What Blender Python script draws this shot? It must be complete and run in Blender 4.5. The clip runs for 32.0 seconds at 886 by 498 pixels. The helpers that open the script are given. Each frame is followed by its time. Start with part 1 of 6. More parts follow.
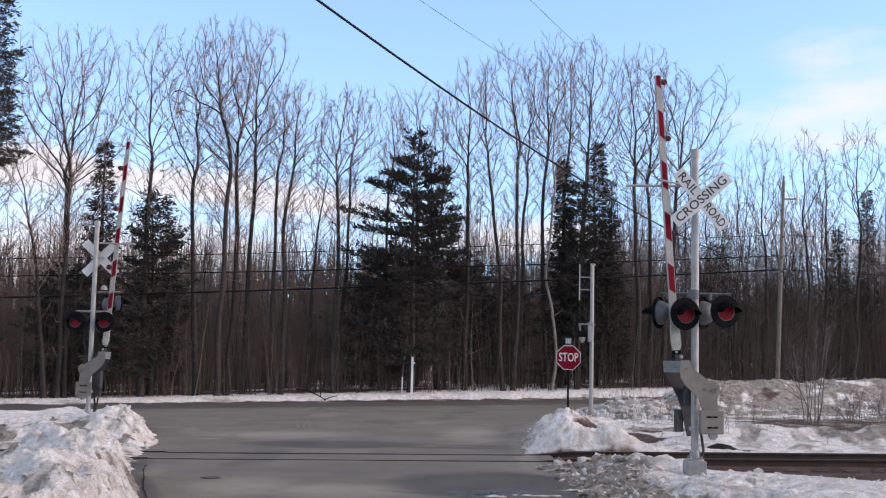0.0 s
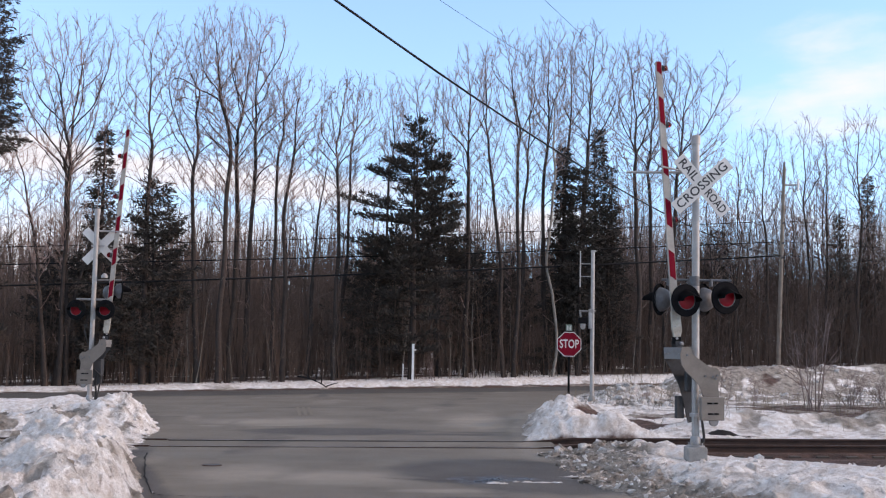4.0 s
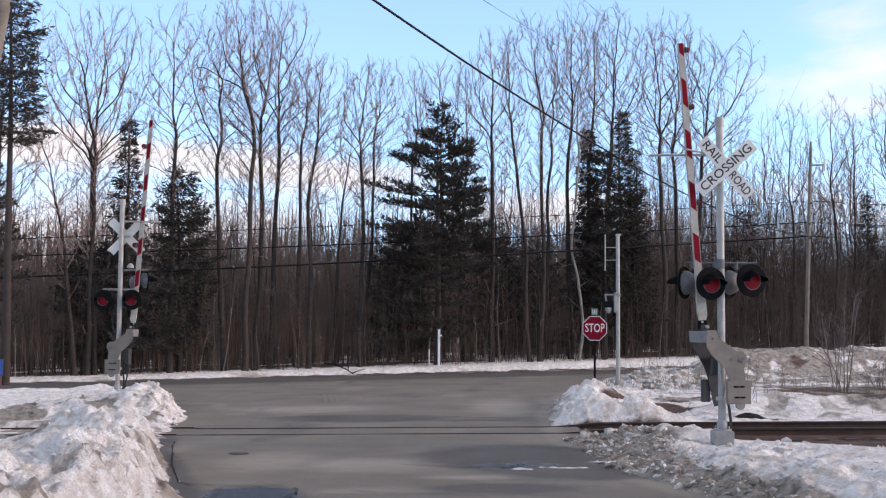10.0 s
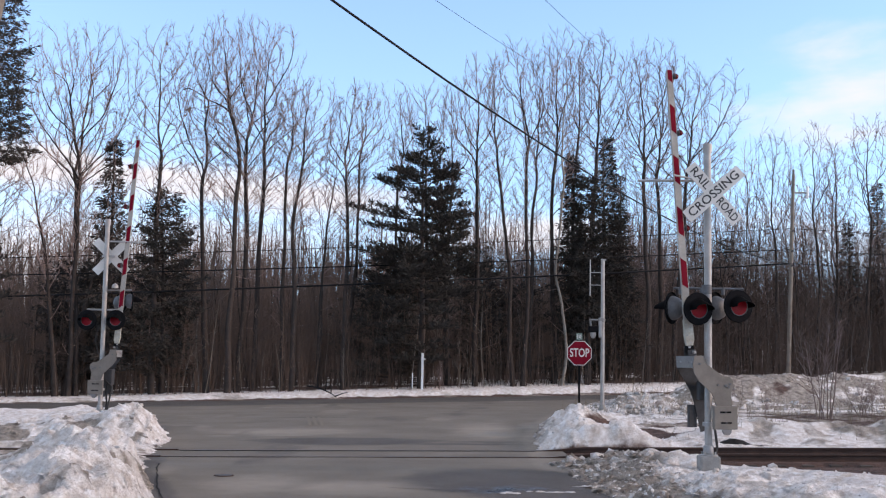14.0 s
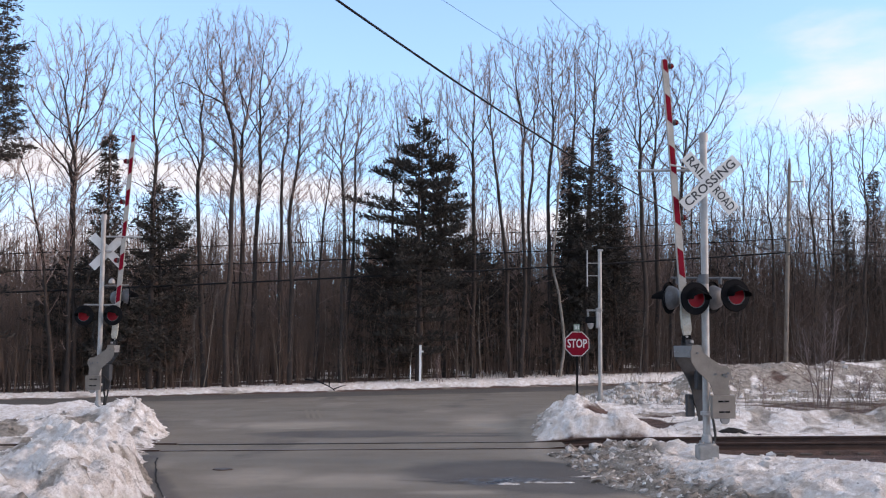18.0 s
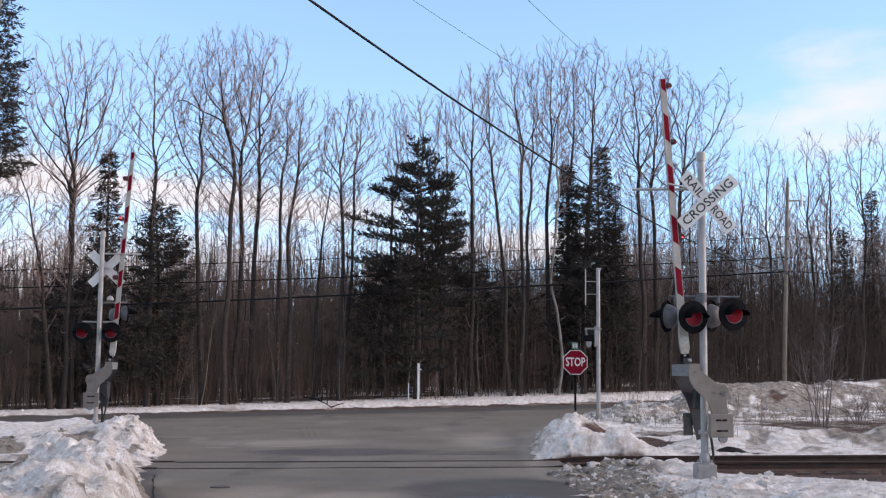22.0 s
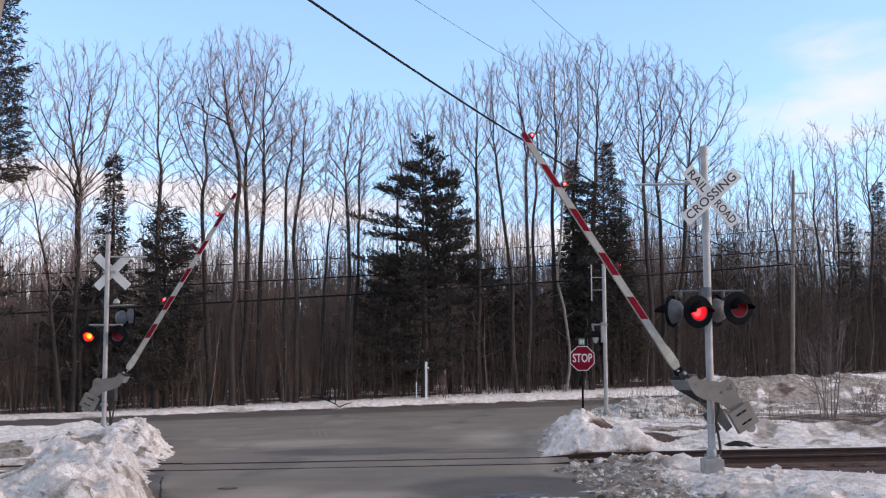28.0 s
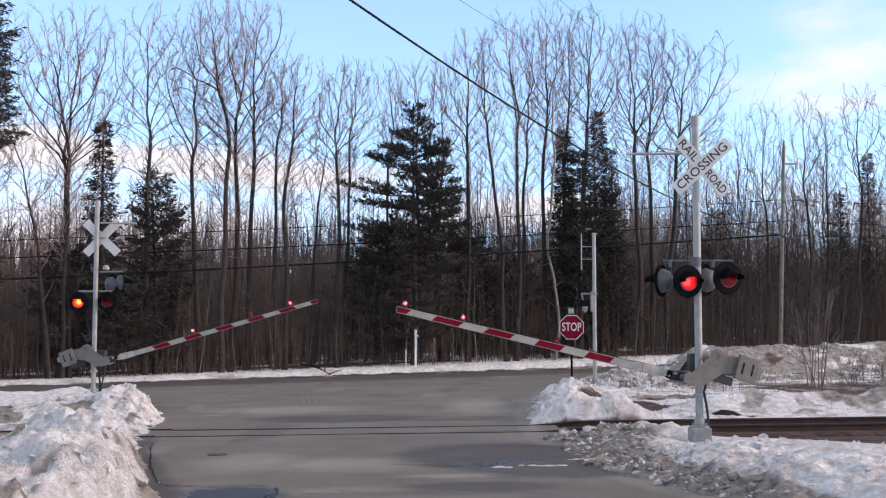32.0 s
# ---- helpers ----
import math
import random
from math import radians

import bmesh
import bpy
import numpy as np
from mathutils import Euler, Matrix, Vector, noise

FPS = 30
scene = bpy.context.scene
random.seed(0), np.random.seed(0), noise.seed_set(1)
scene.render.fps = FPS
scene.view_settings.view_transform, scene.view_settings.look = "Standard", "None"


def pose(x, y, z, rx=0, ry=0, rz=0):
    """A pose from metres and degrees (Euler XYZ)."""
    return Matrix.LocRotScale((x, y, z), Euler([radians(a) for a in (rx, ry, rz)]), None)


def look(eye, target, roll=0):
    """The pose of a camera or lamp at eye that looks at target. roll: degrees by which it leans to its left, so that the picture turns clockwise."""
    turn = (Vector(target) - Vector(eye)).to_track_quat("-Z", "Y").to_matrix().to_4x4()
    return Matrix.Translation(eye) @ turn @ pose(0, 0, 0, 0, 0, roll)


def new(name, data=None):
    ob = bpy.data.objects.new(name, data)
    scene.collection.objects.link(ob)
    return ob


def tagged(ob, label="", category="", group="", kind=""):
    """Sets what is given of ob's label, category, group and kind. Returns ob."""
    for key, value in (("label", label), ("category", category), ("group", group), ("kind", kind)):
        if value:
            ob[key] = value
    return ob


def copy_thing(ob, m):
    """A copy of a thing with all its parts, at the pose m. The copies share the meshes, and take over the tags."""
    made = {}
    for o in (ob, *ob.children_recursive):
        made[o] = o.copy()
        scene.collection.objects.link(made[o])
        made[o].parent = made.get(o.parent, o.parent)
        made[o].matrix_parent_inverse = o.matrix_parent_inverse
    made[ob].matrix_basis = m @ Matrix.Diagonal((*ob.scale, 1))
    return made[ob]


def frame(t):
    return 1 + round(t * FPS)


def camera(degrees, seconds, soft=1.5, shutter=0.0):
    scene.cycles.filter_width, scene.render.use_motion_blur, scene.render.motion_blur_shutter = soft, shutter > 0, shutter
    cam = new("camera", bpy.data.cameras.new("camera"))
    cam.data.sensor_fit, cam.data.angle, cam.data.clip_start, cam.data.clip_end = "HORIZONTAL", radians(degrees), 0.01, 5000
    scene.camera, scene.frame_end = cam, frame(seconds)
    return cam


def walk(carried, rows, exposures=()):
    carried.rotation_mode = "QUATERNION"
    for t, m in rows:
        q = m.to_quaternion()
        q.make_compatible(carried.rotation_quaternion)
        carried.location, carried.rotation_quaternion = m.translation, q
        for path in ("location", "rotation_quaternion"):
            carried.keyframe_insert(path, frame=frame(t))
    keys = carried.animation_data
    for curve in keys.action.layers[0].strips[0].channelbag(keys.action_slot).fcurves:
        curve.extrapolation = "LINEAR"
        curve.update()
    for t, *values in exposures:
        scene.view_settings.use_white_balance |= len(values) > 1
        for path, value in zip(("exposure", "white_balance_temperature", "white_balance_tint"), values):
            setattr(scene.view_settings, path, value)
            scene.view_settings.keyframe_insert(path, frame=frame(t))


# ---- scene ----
# ---- camera and its walk ----
EXPOSURE, KELVIN, TINT = 1.06, 7480, 29
cam = camera(42.0, 32.0, soft=1.2)
PATH = [
    (0, 0.014, -0.031, 1.688, 95.497, -1.277, -1.167),
    (0.5, 0.016, -0.037, 1.693, 95.414, -1.366, -1.225),
    (1, 0.019, -0.027, 1.704, 95.373, -1.179, -1.207),
    (1.5, 0.016, -0.014, 1.705, 95.182, -1.277, -0.989),
    (2, 0.018, -0.04, 1.697, 94.983, -1.01, -0.758),
    (2.5, 0.021, -0.007, 1.697, 94.809, -0.983, -0.77),
    (3, 0.019, -0.032, 1.705, 94.684, -1.293, -0.968),
    (3.5, 0.016, -0.013, 1.695, 94.724, -1.359, -1.13),
    (5.5, 0.02, -0.028, 1.694, 95.206, -0.176, -0.803),
    (6, 0.017, -0.032, 1.697, 95.002, -0.36, -0.985),
    (6.5, 0.017, -0.018, 1.697, 94.963, -0.174, -0.94),
    (7, 0.031, -0.014, 1.702, 95, -0.323, -1.236),
    (7.5, 0.022, -0.004, 1.703, 94.696, -0.299, -1.691),
    (8, 0.031, -0.002, 1.701, 94.444, 0.606, -1.744),
    (8.5, 0.045, 0.013, 1.71, 94.471, -0.502, -1.051),
    (9, 0.06, 0.01, 1.698, 94.101, -0.948, -0.068),
    (9.5, 0.084, -0.009, 1.716, 93.985, -0.953, 0.353),
    (10, 0.058, 0.017, 1.721, 94.079, -0.451, 0.194),
    (10.5, -0.013, 0.015, 1.709, 94.374, -0.035, -0.656),
    (11, -0.057, 0.009, 1.702, 94.689, -0.304, -0.959),
    (11.5, -0.036, 0.028, 1.703, 95.075, -0.35, -0.832),
    (12, -0.042, 0.006, 1.699, 95.338, -0.769, -0.754),
    (12.5, -0.051, 0.018, 1.699, 95.282, -1.366, -0.613),
    (13, -0.053, 0.027, 1.692, 95.166, -1.057, -0.649),
    (13.5, -0.047, 0.022, 1.697, 95.113, -1.024, -0.68),
    (14, -0.044, 0.003, 1.7, 95.283, -0.957, -0.727),
    (14.5, -0.05, -0.01, 1.698, 95.486, -1.016, -0.859),
    (16.5, -0.041, -0.018, 1.694, 95.451, -0.407, -0.844),
    (17, -0.033, -0.004, 1.699, 95.333, -0.322, -0.956),
    (17.5, -0.042, 0.017, 1.703, 95.153, -0.291, -0.962),
    (18, -0.042, 0.015, 1.696, 94.897, -0.417, -0.835),
    (18.5, -0.029, 0.022, 1.699, 94.777, -0.479, -0.838),
    (19, -0.031, 0.006, 1.7, 94.743, -0.259, -1.018),
    (19.5, -0.036, -0.002, 1.697, 94.783, -0.236, -1.271),
    (20, -0.032, 0.02, 1.704, 94.814, -0.257, -1.222),
    (20.5, -0.03, 0.014, 1.696, 94.974, -0.395, -1.093),
    (21, -0.042, 0.009, 1.7, 95.157, -0.447, -0.845),
    (21.5, -0.023, -0.006, 1.691, 95.54, -0.387, -0.749),
    (22, -0.04, -0.021, 1.693, 95.791, -0.571, -0.919),
    (22.5, -0.018, -0.013, 1.691, 95.905, -0.084, -0.901),
    (23, 0.018, 0.006, 1.697, 95.91, -0.134, -0.445),
    (23.5, 0.059, 0.036, 1.707, 95.798, -0.507, -0.344),
    (24, 0.071, 0.037, 1.712, 96.068, -0.305, -0.177),
    (24.5, 0.029, 0.038, 1.703, 96.189, -0.215, -0.364),
    (25, 0.012, 0.005, 1.71, 96.127, 0.079, -0.551),
    (25.5, 0.003, 0.012, 1.691, 96.146, -0.366, -0.581),
    (27.5, 0.012, -0.022, 1.696, 95.823, 0.073, -0.398),
    (28, 0.015, -0.015, 1.7, 95.686, 0.252, -0.489),
    (28.5, 0.013, -0.004, 1.694, 95.523, 0.372, -0.489),
    (29, 0.008, 0.001, 1.702, 95.39, 0.28, -0.625),
    (29.5, 0.015, 0.002, 1.699, 95.23, 0.255, -0.762),
    (30, 0.009, 0.001, 1.696, 94.933, 0.114, -0.893),
    (30.5, 0.01, 0.012, 1.701, 94.534, 0.122, -0.947),
    (31, 0.011, -0, 1.698, 94.371, -0.059, -0.96),
    (31.5, 0.017, 0.013, 1.706, 94.19, -0.142, -0.9),
    (32, 0.009, -0.007, 1.699, 94.114, -0.055, -1.011),
]

# the camera's own metering closes down a little where it tips up towards the bright sky
walk(cam, [(row[0], pose(*row[1:])) for row in PATH], [(row[0], EXPOSURE - 0.075 * (row[4] - 94.1), KELVIN, TINT) for row in PATH])

# ---- world, sun, exposure ----
SUN_ELEVATION, SUN_TURN = 17.0, 98.0      # degrees; the turn is clockwise from +y


def make_world():
    world = bpy.data.worlds.new("sky")
    scene.world = world
    world.use_nodes = True
    nt = world.node_tree
    n, link = nt.nodes, nt.links
    n.clear()
    out = n.new("ShaderNodeOutputWorld")
    bg = n.new("ShaderNodeBackground")
    sky = n.new("ShaderNodeTexSky")
    sky.sky_type = "NISHITA"
    sky.sun_disc = False
    sky.sun_elevation, sky.sun_rotation = radians(SUN_ELEVATION), radians(SUN_TURN)
    sky.altitude, sky.air_density, sky.dust_density, sky.ozone_density = 100, 1.0, 0.3, 1.5
    co = n.new("ShaderNodeTexCoord")
    # clouds: thin streaks, thicker towards the horizon
    stretch = n.new("ShaderNodeMapping")
    stretch.inputs["Scale"].default_value = (1.0, 1.0, 3.4)
    stretch.inputs["Location"].default_value = CLOUD_SHIFT
    big = n.new("ShaderNodeTexNoise")
    big.inputs["Scale"].default_value, big.inputs["Detail"].default_value, big.inputs["Roughness"].default_value = 2.6, 7.0, 0.55
    big.inputs["Distortion"].default_value = 0.25
    ramp = n.new("ShaderNodeMapRange")
    ramp.interpolation_type = "SMOOTHSTEP"
    ramp.inputs["From Min"].default_value, ramp.inputs["From Max"].default_value = 0.53, 0.74
    sep = n.new("ShaderNodeSeparateXYZ")
    low = n.new("ShaderNodeMapRange")
    low.inputs["From Min"].default_value, low.inputs["From Max"].default_value = 0.20, 0.08
    low.inputs["To Min"].default_value, low.inputs["To Max"].default_value = -0.09, 0.12
    add = n.new("ShaderNodeMath")
    mix = n.new("ShaderNodeMix")
    mix.data_type = "RGBA"
    mix.inputs[7].default_value = (4.68, 5.45, 5.95, 1)
    bg.inputs["Strength"].default_value = 0.095
    link.new(co.outputs["Generated"], stretch.inputs["Vector"])
    link.new(stretch.outputs[0], big.inputs["Vector"])
    link.new(co.outputs["Generated"], sep.inputs[0])
    link.new(sep.outputs["Z"], low.inputs["Value"])
    link.new(big.outputs["Fac"], add.inputs[0])
    # more cloud high overhead, out of view, added to whiten the light on the ground
    high = n.new("ShaderNodeMapRange")
    high.inputs["From Min"].default_value, high.inputs["From Max"].default_value = 0.31, 0.50
    high.inputs["To Min"].default_value, high.inputs["To Max"].default_value = 0.0, 0.28
    both = n.new("ShaderNodeMath")
    link.new(sep.outputs["Z"], high.inputs["Value"])
    link.new(low.outputs[0], both.inputs[0])
    link.new(high.outputs[0], both.inputs[1])
    last = both.outputs[0]
    # the larger clouds: way to the middle, width, height, strength
    for way, wide, tall, strength in CLOUDS:
        off, scaled, length = n.new("ShaderNodeVectorMath"), n.new("ShaderNodeVectorMath"), n.new("ShaderNodeVectorMath")
        off.operation, scaled.operation, length.operation = "SUBTRACT", "MULTIPLY", "LENGTH"
        off.inputs[1].default_value = way
        scaled.inputs[1].default_value = (1 / wide, 1 / wide, 1 / tall)
        fall = n.new("ShaderNodeMapRange")
        fall.interpolation_type = "SMOOTHSTEP"
        fall.inputs["From Min"].default_value, fall.inputs["From Max"].default_value = 1.0, 0.0
        fall.inputs["To Min"].default_value, fall.inputs["To Max"].default_value = 0.0, strength
        more = n.new("ShaderNodeMath")
        link.new(co.outputs["Generated"], off.inputs[0])
        link.new(off.outputs[0], scaled.inputs[0])
        link.new(scaled.outputs[0], length.inputs[0])
        link.new(length.outputs["Value"], fall.inputs["Value"])
        link.new(last, more.inputs[0])
        link.new(fall.outputs[0], more.inputs[1])
        last = more.outputs[0]
    link.new(last, add.inputs[1])
    tint = n.new("ShaderNodeMix")
    tint.data_type, tint.blend_type = "RGBA", "MULTIPLY"
    tint.inputs[0].default_value = 1.0
    tint.inputs[7].default_value = (1.58, 2.11, 2.31, 1)
    link.new(add.outputs[0], ramp.inputs["Value"])
    link.new(ramp.outputs[0], mix.inputs[0])
    # a clear, dry air: the blue reaches low
    lifted, unit = n.new("ShaderNodeVectorMath"), n.new("ShaderNodeVectorMath")
    lifted.operation, unit.operation = "ADD", "NORMALIZE"
    lifted.inputs[1].default_value = (0, 0, 0.11)
    link.new(co.outputs["Generated"], lifted.inputs[0])
    link.new(lifted.outputs[0], unit.inputs[0])
    link.new(unit.outputs[0], sky.inputs["Vector"])
    link.new(sky.outputs[0], tint.inputs[6])
    link.new(tint.outputs[2], mix.inputs[6])
    link.new(mix.outputs[2], bg.inputs["Color"])
    link.new(bg.outputs[0], out.inputs["Surface"])


CLOUD_SHIFT = (0.0, 0.0, 0.0)
CLOUDS = (((0.362, 0.908, 0.217), 0.21, 0.085, 0.26), ((0.285, 0.940, 0.190), 0.10, 0.040, 0.07), ((-0.253, 0.956, 0.146), 0.22, 0.028, 0.24),
          ((-0.334, 0.930, 0.160), 0.12, 0.040, 0.18), ((-0.085, 0.986, 0.132), 0.16, 0.024, 0.21), ((0.06, 0.985, 0.10), 0.30, 0.035, 0.17))
make_world()
sun = new("sun", bpy.data.lights.new("sun", "SUN"))
sun.data.energy, sun.data.angle, sun.data.color = 1.00, radians(8.0), (1.0, 0.81, 0.62)
sun_way = Vector((math.sin(radians(SUN_TURN)) * math.cos(radians(SUN_ELEVATION)),
                  math.cos(radians(SUN_TURN)) * math.cos(radians(SUN_ELEVATION)), math.sin(radians(SUN_ELEVATION))))
sun.matrix_world = look(sun_way * 100, (0, 0, 0))


# ---- materials ----
def surface(name, low, high, scale=6.0, rough=0.8, metal=0.0, bump=0.0, fine=60.0, vary=0.0, spec=0.4, rough_low=None):
    """A procedural surface: two colours mixed by coarse and fine noise, with relief. vary: change from piece to piece."""
    m = bpy.data.materials.new(name)
    m.use_nodes = True
    nt = m.node_tree
    n, link = nt.nodes, nt.links
    b = n["Principled BSDF"]
    co = n.new("ShaderNodeTexCoord")
    coarse, small = n.new("ShaderNodeTexNoise"), n.new("ShaderNodeTexNoise")
    coarse.inputs["Scale"].default_value, coarse.inputs["Detail"].default_value = scale, 5
    small.inputs["Scale"].default_value, small.inputs["Detail"].default_value = fine, 3
    for t in (coarse, small):
        link.new(co.outputs["Object"], t.inputs["Vector"])
    both = n.new("ShaderNodeMath")
    both.operation = "MULTIPLY_ADD"
    both.inputs[1].default_value = 0.45
    link.new(small.outputs["Fac"], both.inputs[0])
    link.new(coarse.outputs["Fac"], both.inputs[2])
    last = both
    if vary:
        info = n.new("ShaderNodeObjectInfo")
        more = n.new("ShaderNodeMath")
        more.operation = "MULTIPLY_ADD"
        more.inputs[1].default_value = vary
        link.new(info.outputs["Random"], more.inputs[0])
        link.new(both.outputs[0], more.inputs[2])
        last = more
    ramp = n.new("ShaderNodeMapRange")
    ramp.inputs["From Min"].default_value, ramp.inputs["From Max"].default_value = 0.45, 0.98 + vary
    link.new(last.outputs[0], ramp.inputs["Value"])
    mix = n.new("ShaderNodeMix")
    mix.data_type = "RGBA"
    mix.inputs[6].default_value, mix.inputs[7].default_value = (*low, 1), (*high, 1)
    link.new(ramp.outputs[0], mix.inputs[0])
    link.new(mix.outputs[2], b.inputs["Base Color"])
    b.inputs["Roughness"].default_value, b.inputs["Metallic"].default_value = rough, metal
    b.inputs["Specular IOR Level"].default_value = spec
    if rough_low is not None:
        rr = n.new("ShaderNodeMapRange")
        rr.inputs["From Min"].default_value, rr.inputs["From Max"].default_value = 0.35, 0.65
        rr.inputs["To Min"].default_value, rr.inputs["To Max"].default_value = rough_low, rough
        link.new(coarse.outputs["Fac"], rr.inputs["Value"])
        link.new(rr.outputs[0], b.inputs["Roughness"])
    if bump:
        bm_ = n.new("ShaderNodeBump")
        bm_.inputs["Strength"].default_value, bm_.inputs["Distance"].default_value = 0.6, bump
        link.new(both.outputs[0], bm_.inputs["Height"])
        link.new(bm_.outputs[0], b.inputs["Normal"])
    return m


def glow(name, colour, strength):
    m = bpy.data.materials.new(name)
    m.use_nodes = True
    b = m.node_tree.nodes["Principled BSDF"]
    b.inputs["Base Color"].default_value = (*colour, 1)
    b.inputs["Emission Color"].default_value = (*colour, 1)
    b.inputs["Emission Strength"].default_value = strength
    return m


def red_lens(name, clear=0.6, scatter=0.4, base=(0.50, 0.012, 0.032)):
    """Red signal glass: half of the light passes, the rest is a glossy red."""
    m = bpy.data.materials.new(name)
    m.use_nodes = True
    nt = m.node_tree
    n, link = nt.nodes, nt.links
    b, out = n["Principled BSDF"], n["Material Output"]
    b.inputs["Base Color"].default_value = (*base, 1)
    b.inputs["Roughness"].default_value = 0.25
    co, vor, bump = n.new("ShaderNodeTexCoord"), n.new("ShaderNodeTexVoronoi"), n.new("ShaderNodeBump")
    vor.inputs["Scale"].default_value = 45
    bump.inputs["Strength"].default_value, bump.inputs["Distance"].default_value = 0.35, 0.01
    link.new(co.outputs["Object"], vor.inputs["Vector"])
    link.new(vor.outputs["Distance"], bump.inputs["Height"])
    link.new(bump.outputs[0], b.inputs["Normal"])
    tr, mix = n.new("ShaderNodeBsdfTransparent"), n.new("ShaderNodeMixShader")
    tr.inputs["Color"].default_value = (0.95, 0.16, 0.14, 1)
    mix.inputs[0].default_value = clear
    through_, half = n.new("ShaderNodeBsdfTranslucent"), n.new("ShaderNodeMixShader")
    through_.inputs["Color"].default_value = (0.90, 0.10, 0.10, 1)
    half.inputs[0].default_value = scatter
    link.new(b.outputs[0], half.inputs[1])
    link.new(through_.outputs[0], half.inputs[2])
    link.new(half.outputs[0], mix.inputs[1])
    link.new(tr.outputs[0], mix.inputs[2])
    link.new(mix.outputs[0], out.inputs["Surface"])
    return m


def mixed(name, parts, relief=0.0):
    """A surface of several layers, each laid over the one before by a named mask of the mesh roughened with noise.
    parts: (mask, low colour, high colour, noise scale, roughness, ragged)."""
    m = bpy.data.materials.new(name)
    m.use_nodes = True
    nt = m.node_tree
    n, link = nt.nodes, nt.links
    b = n["Principled BSDF"]
    co = n.new("ShaderNodeTexCoord")
    edge = n.new("ShaderNodeTexNoise")
    edge.inputs["Scale"].default_value, edge.inputs["Detail"].default_value, edge.inputs["Roughness"].default_value = 1.7, 9, 0.65
    link.new(co.outputs["Object"], edge.inputs["Vector"])
    fine = n.new("ShaderNodeTexNoise")
    fine.inputs["Scale"].default_value, fine.inputs["Detail"].default_value, fine.inputs["Roughness"].default_value = 22, 6, 0.7
    link.new(co.outputs["Object"], fine.inputs["Vector"])
    colour = rough = None
    for mask, low, high, scale, r, ragged in parts:
        t = n.new("ShaderNodeTexNoise")
        t.inputs["Scale"].default_value, t.inputs["Detail"].default_value, t.inputs["Roughness"].default_value = scale, 6, 0.62
        link.new(co.outputs["Object"], t.inputs["Vector"])
        rmp = n.new("ShaderNodeMapRange")
        rmp.inputs["From Min"].default_value, rmp.inputs["From Max"].default_value = 0.33, 0.67
        link.new(t.outputs["Fac"], rmp.inputs["Value"])
        mix = n.new("ShaderNodeMix")
        mix.data_type = "RGBA"
        mix.inputs[6].default_value, mix.inputs[7].default_value = (*low, 1), (*high, 1)
        link.new(rmp.outputs[0], mix.inputs[0])
        if colour is None:
            colour, rough = mix.outputs[2], r
            continue
        at = n.new("ShaderNodeAttribute")
        at.attribute_name = mask
        a = n.new("ShaderNodeMath")
        a.operation = "MULTIPLY_ADD"
        a.inputs[1].default_value = ragged
        link.new(edge.outputs["Fac"], a.inputs[0])
        link.new(at.outputs["Fac"], a.inputs[2])
        f = n.new("ShaderNodeMapRange")
        f.interpolation_type = "SMOOTHSTEP"
        f.inputs["From Min"].default_value, f.inputs["From Max"].default_value = 0.5 + 0.5 * ragged - 0.22, 0.5 + 0.5 * ragged + 0.22
        link.new(a.outputs[0], f.inputs["Value"])
        over = n.new("ShaderNodeMix")
        over.data_type = "RGBA"
        link.new(f.outputs[0], over.inputs[0])
        link.new(colour, over.inputs[6])
        link.new(mix.outputs[2], over.inputs[7])
        colour = over.outputs[2]
        rm = n.new("ShaderNodeMix")
        rm.data_type = "FLOAT"
        link.new(f.outputs[0], rm.inputs[0])
        if isinstance(rough, float):
            rm.inputs[2].default_value = rough
        else:
            link.new(rough, rm.inputs[2])
        rm.inputs[3].default_value = r
        rough = rm.outputs[0]
    link.new(colour, b.inputs["Base Color"])
    if isinstance(rough, float):
        b.inputs["Roughness"].default_value = rough
    else:
        link.new(rough, b.inputs["Roughness"])
    b.inputs["Specular IOR Level"].default_value = 0.3
    bump = n.new("ShaderNodeBump")
    bump.inputs["Strength"].default_value, bump.inputs["Distance"].default_value = (0.8, 0.045) if relief else (0.5, 0.03)
    link.new(fine.outputs["Fac"], bump.inputs["Height"])
    if relief:
        mid, first = n.new("ShaderNodeTexNoise"), n.new("ShaderNodeBump")
        mid.inputs["Scale"].default_value, mid.inputs["Detail"].default_value, mid.inputs["Roughness"].default_value = 6.5, 7, 0.72
        mid.inputs["Distortion"].default_value = 0.6
        link.new(co.outputs["Object"], mid.inputs["Vector"])
        first.inputs["Strength"].default_value, first.inputs["Distance"].default_value = 0.8, relief
        link.new(mid.outputs["Fac"], first.inputs["Height"])
        link.new(first.outputs[0], bump.inputs["Normal"])
    link.new(bump.outputs[0], b.inputs["Normal"])
    return m


GROUND = mixed("snow_and_earth", [
    ("", (0.045, 0.028, 0.024), (0.150, 0.088, 0.070), 3.0, 0.95, 0),
    ("snow", (0.60, 0.525, 0.465), (0.96, 0.945, 0.935), 5.5, 0.8, 0.9),
    ("dirt", (0.165, 0.140, 0.120), (0.46, 0.405, 0.352), 5.0, 0.9, 0.9)], 0.16)
ASPHALT = mixed("worn_asphalt", [
    ("", (0.120, 0.104, 0.085), (0.168, 0.148, 0.122), 0.55, 0.85, 0),
    ("pale", (0.205, 0.180, 0.150), (0.262, 0.231, 0.192), 0.7, 0.9, 0.45),
    ("dark", (0.060, 0.054, 0.050), (0.092, 0.083, 0.076), 0.7, 0.85, 0.6),
    ("wet", (0.022, 0.022, 0.025), (0.04, 0.04, 0.044), 1.2, 0.12, 1.3)])
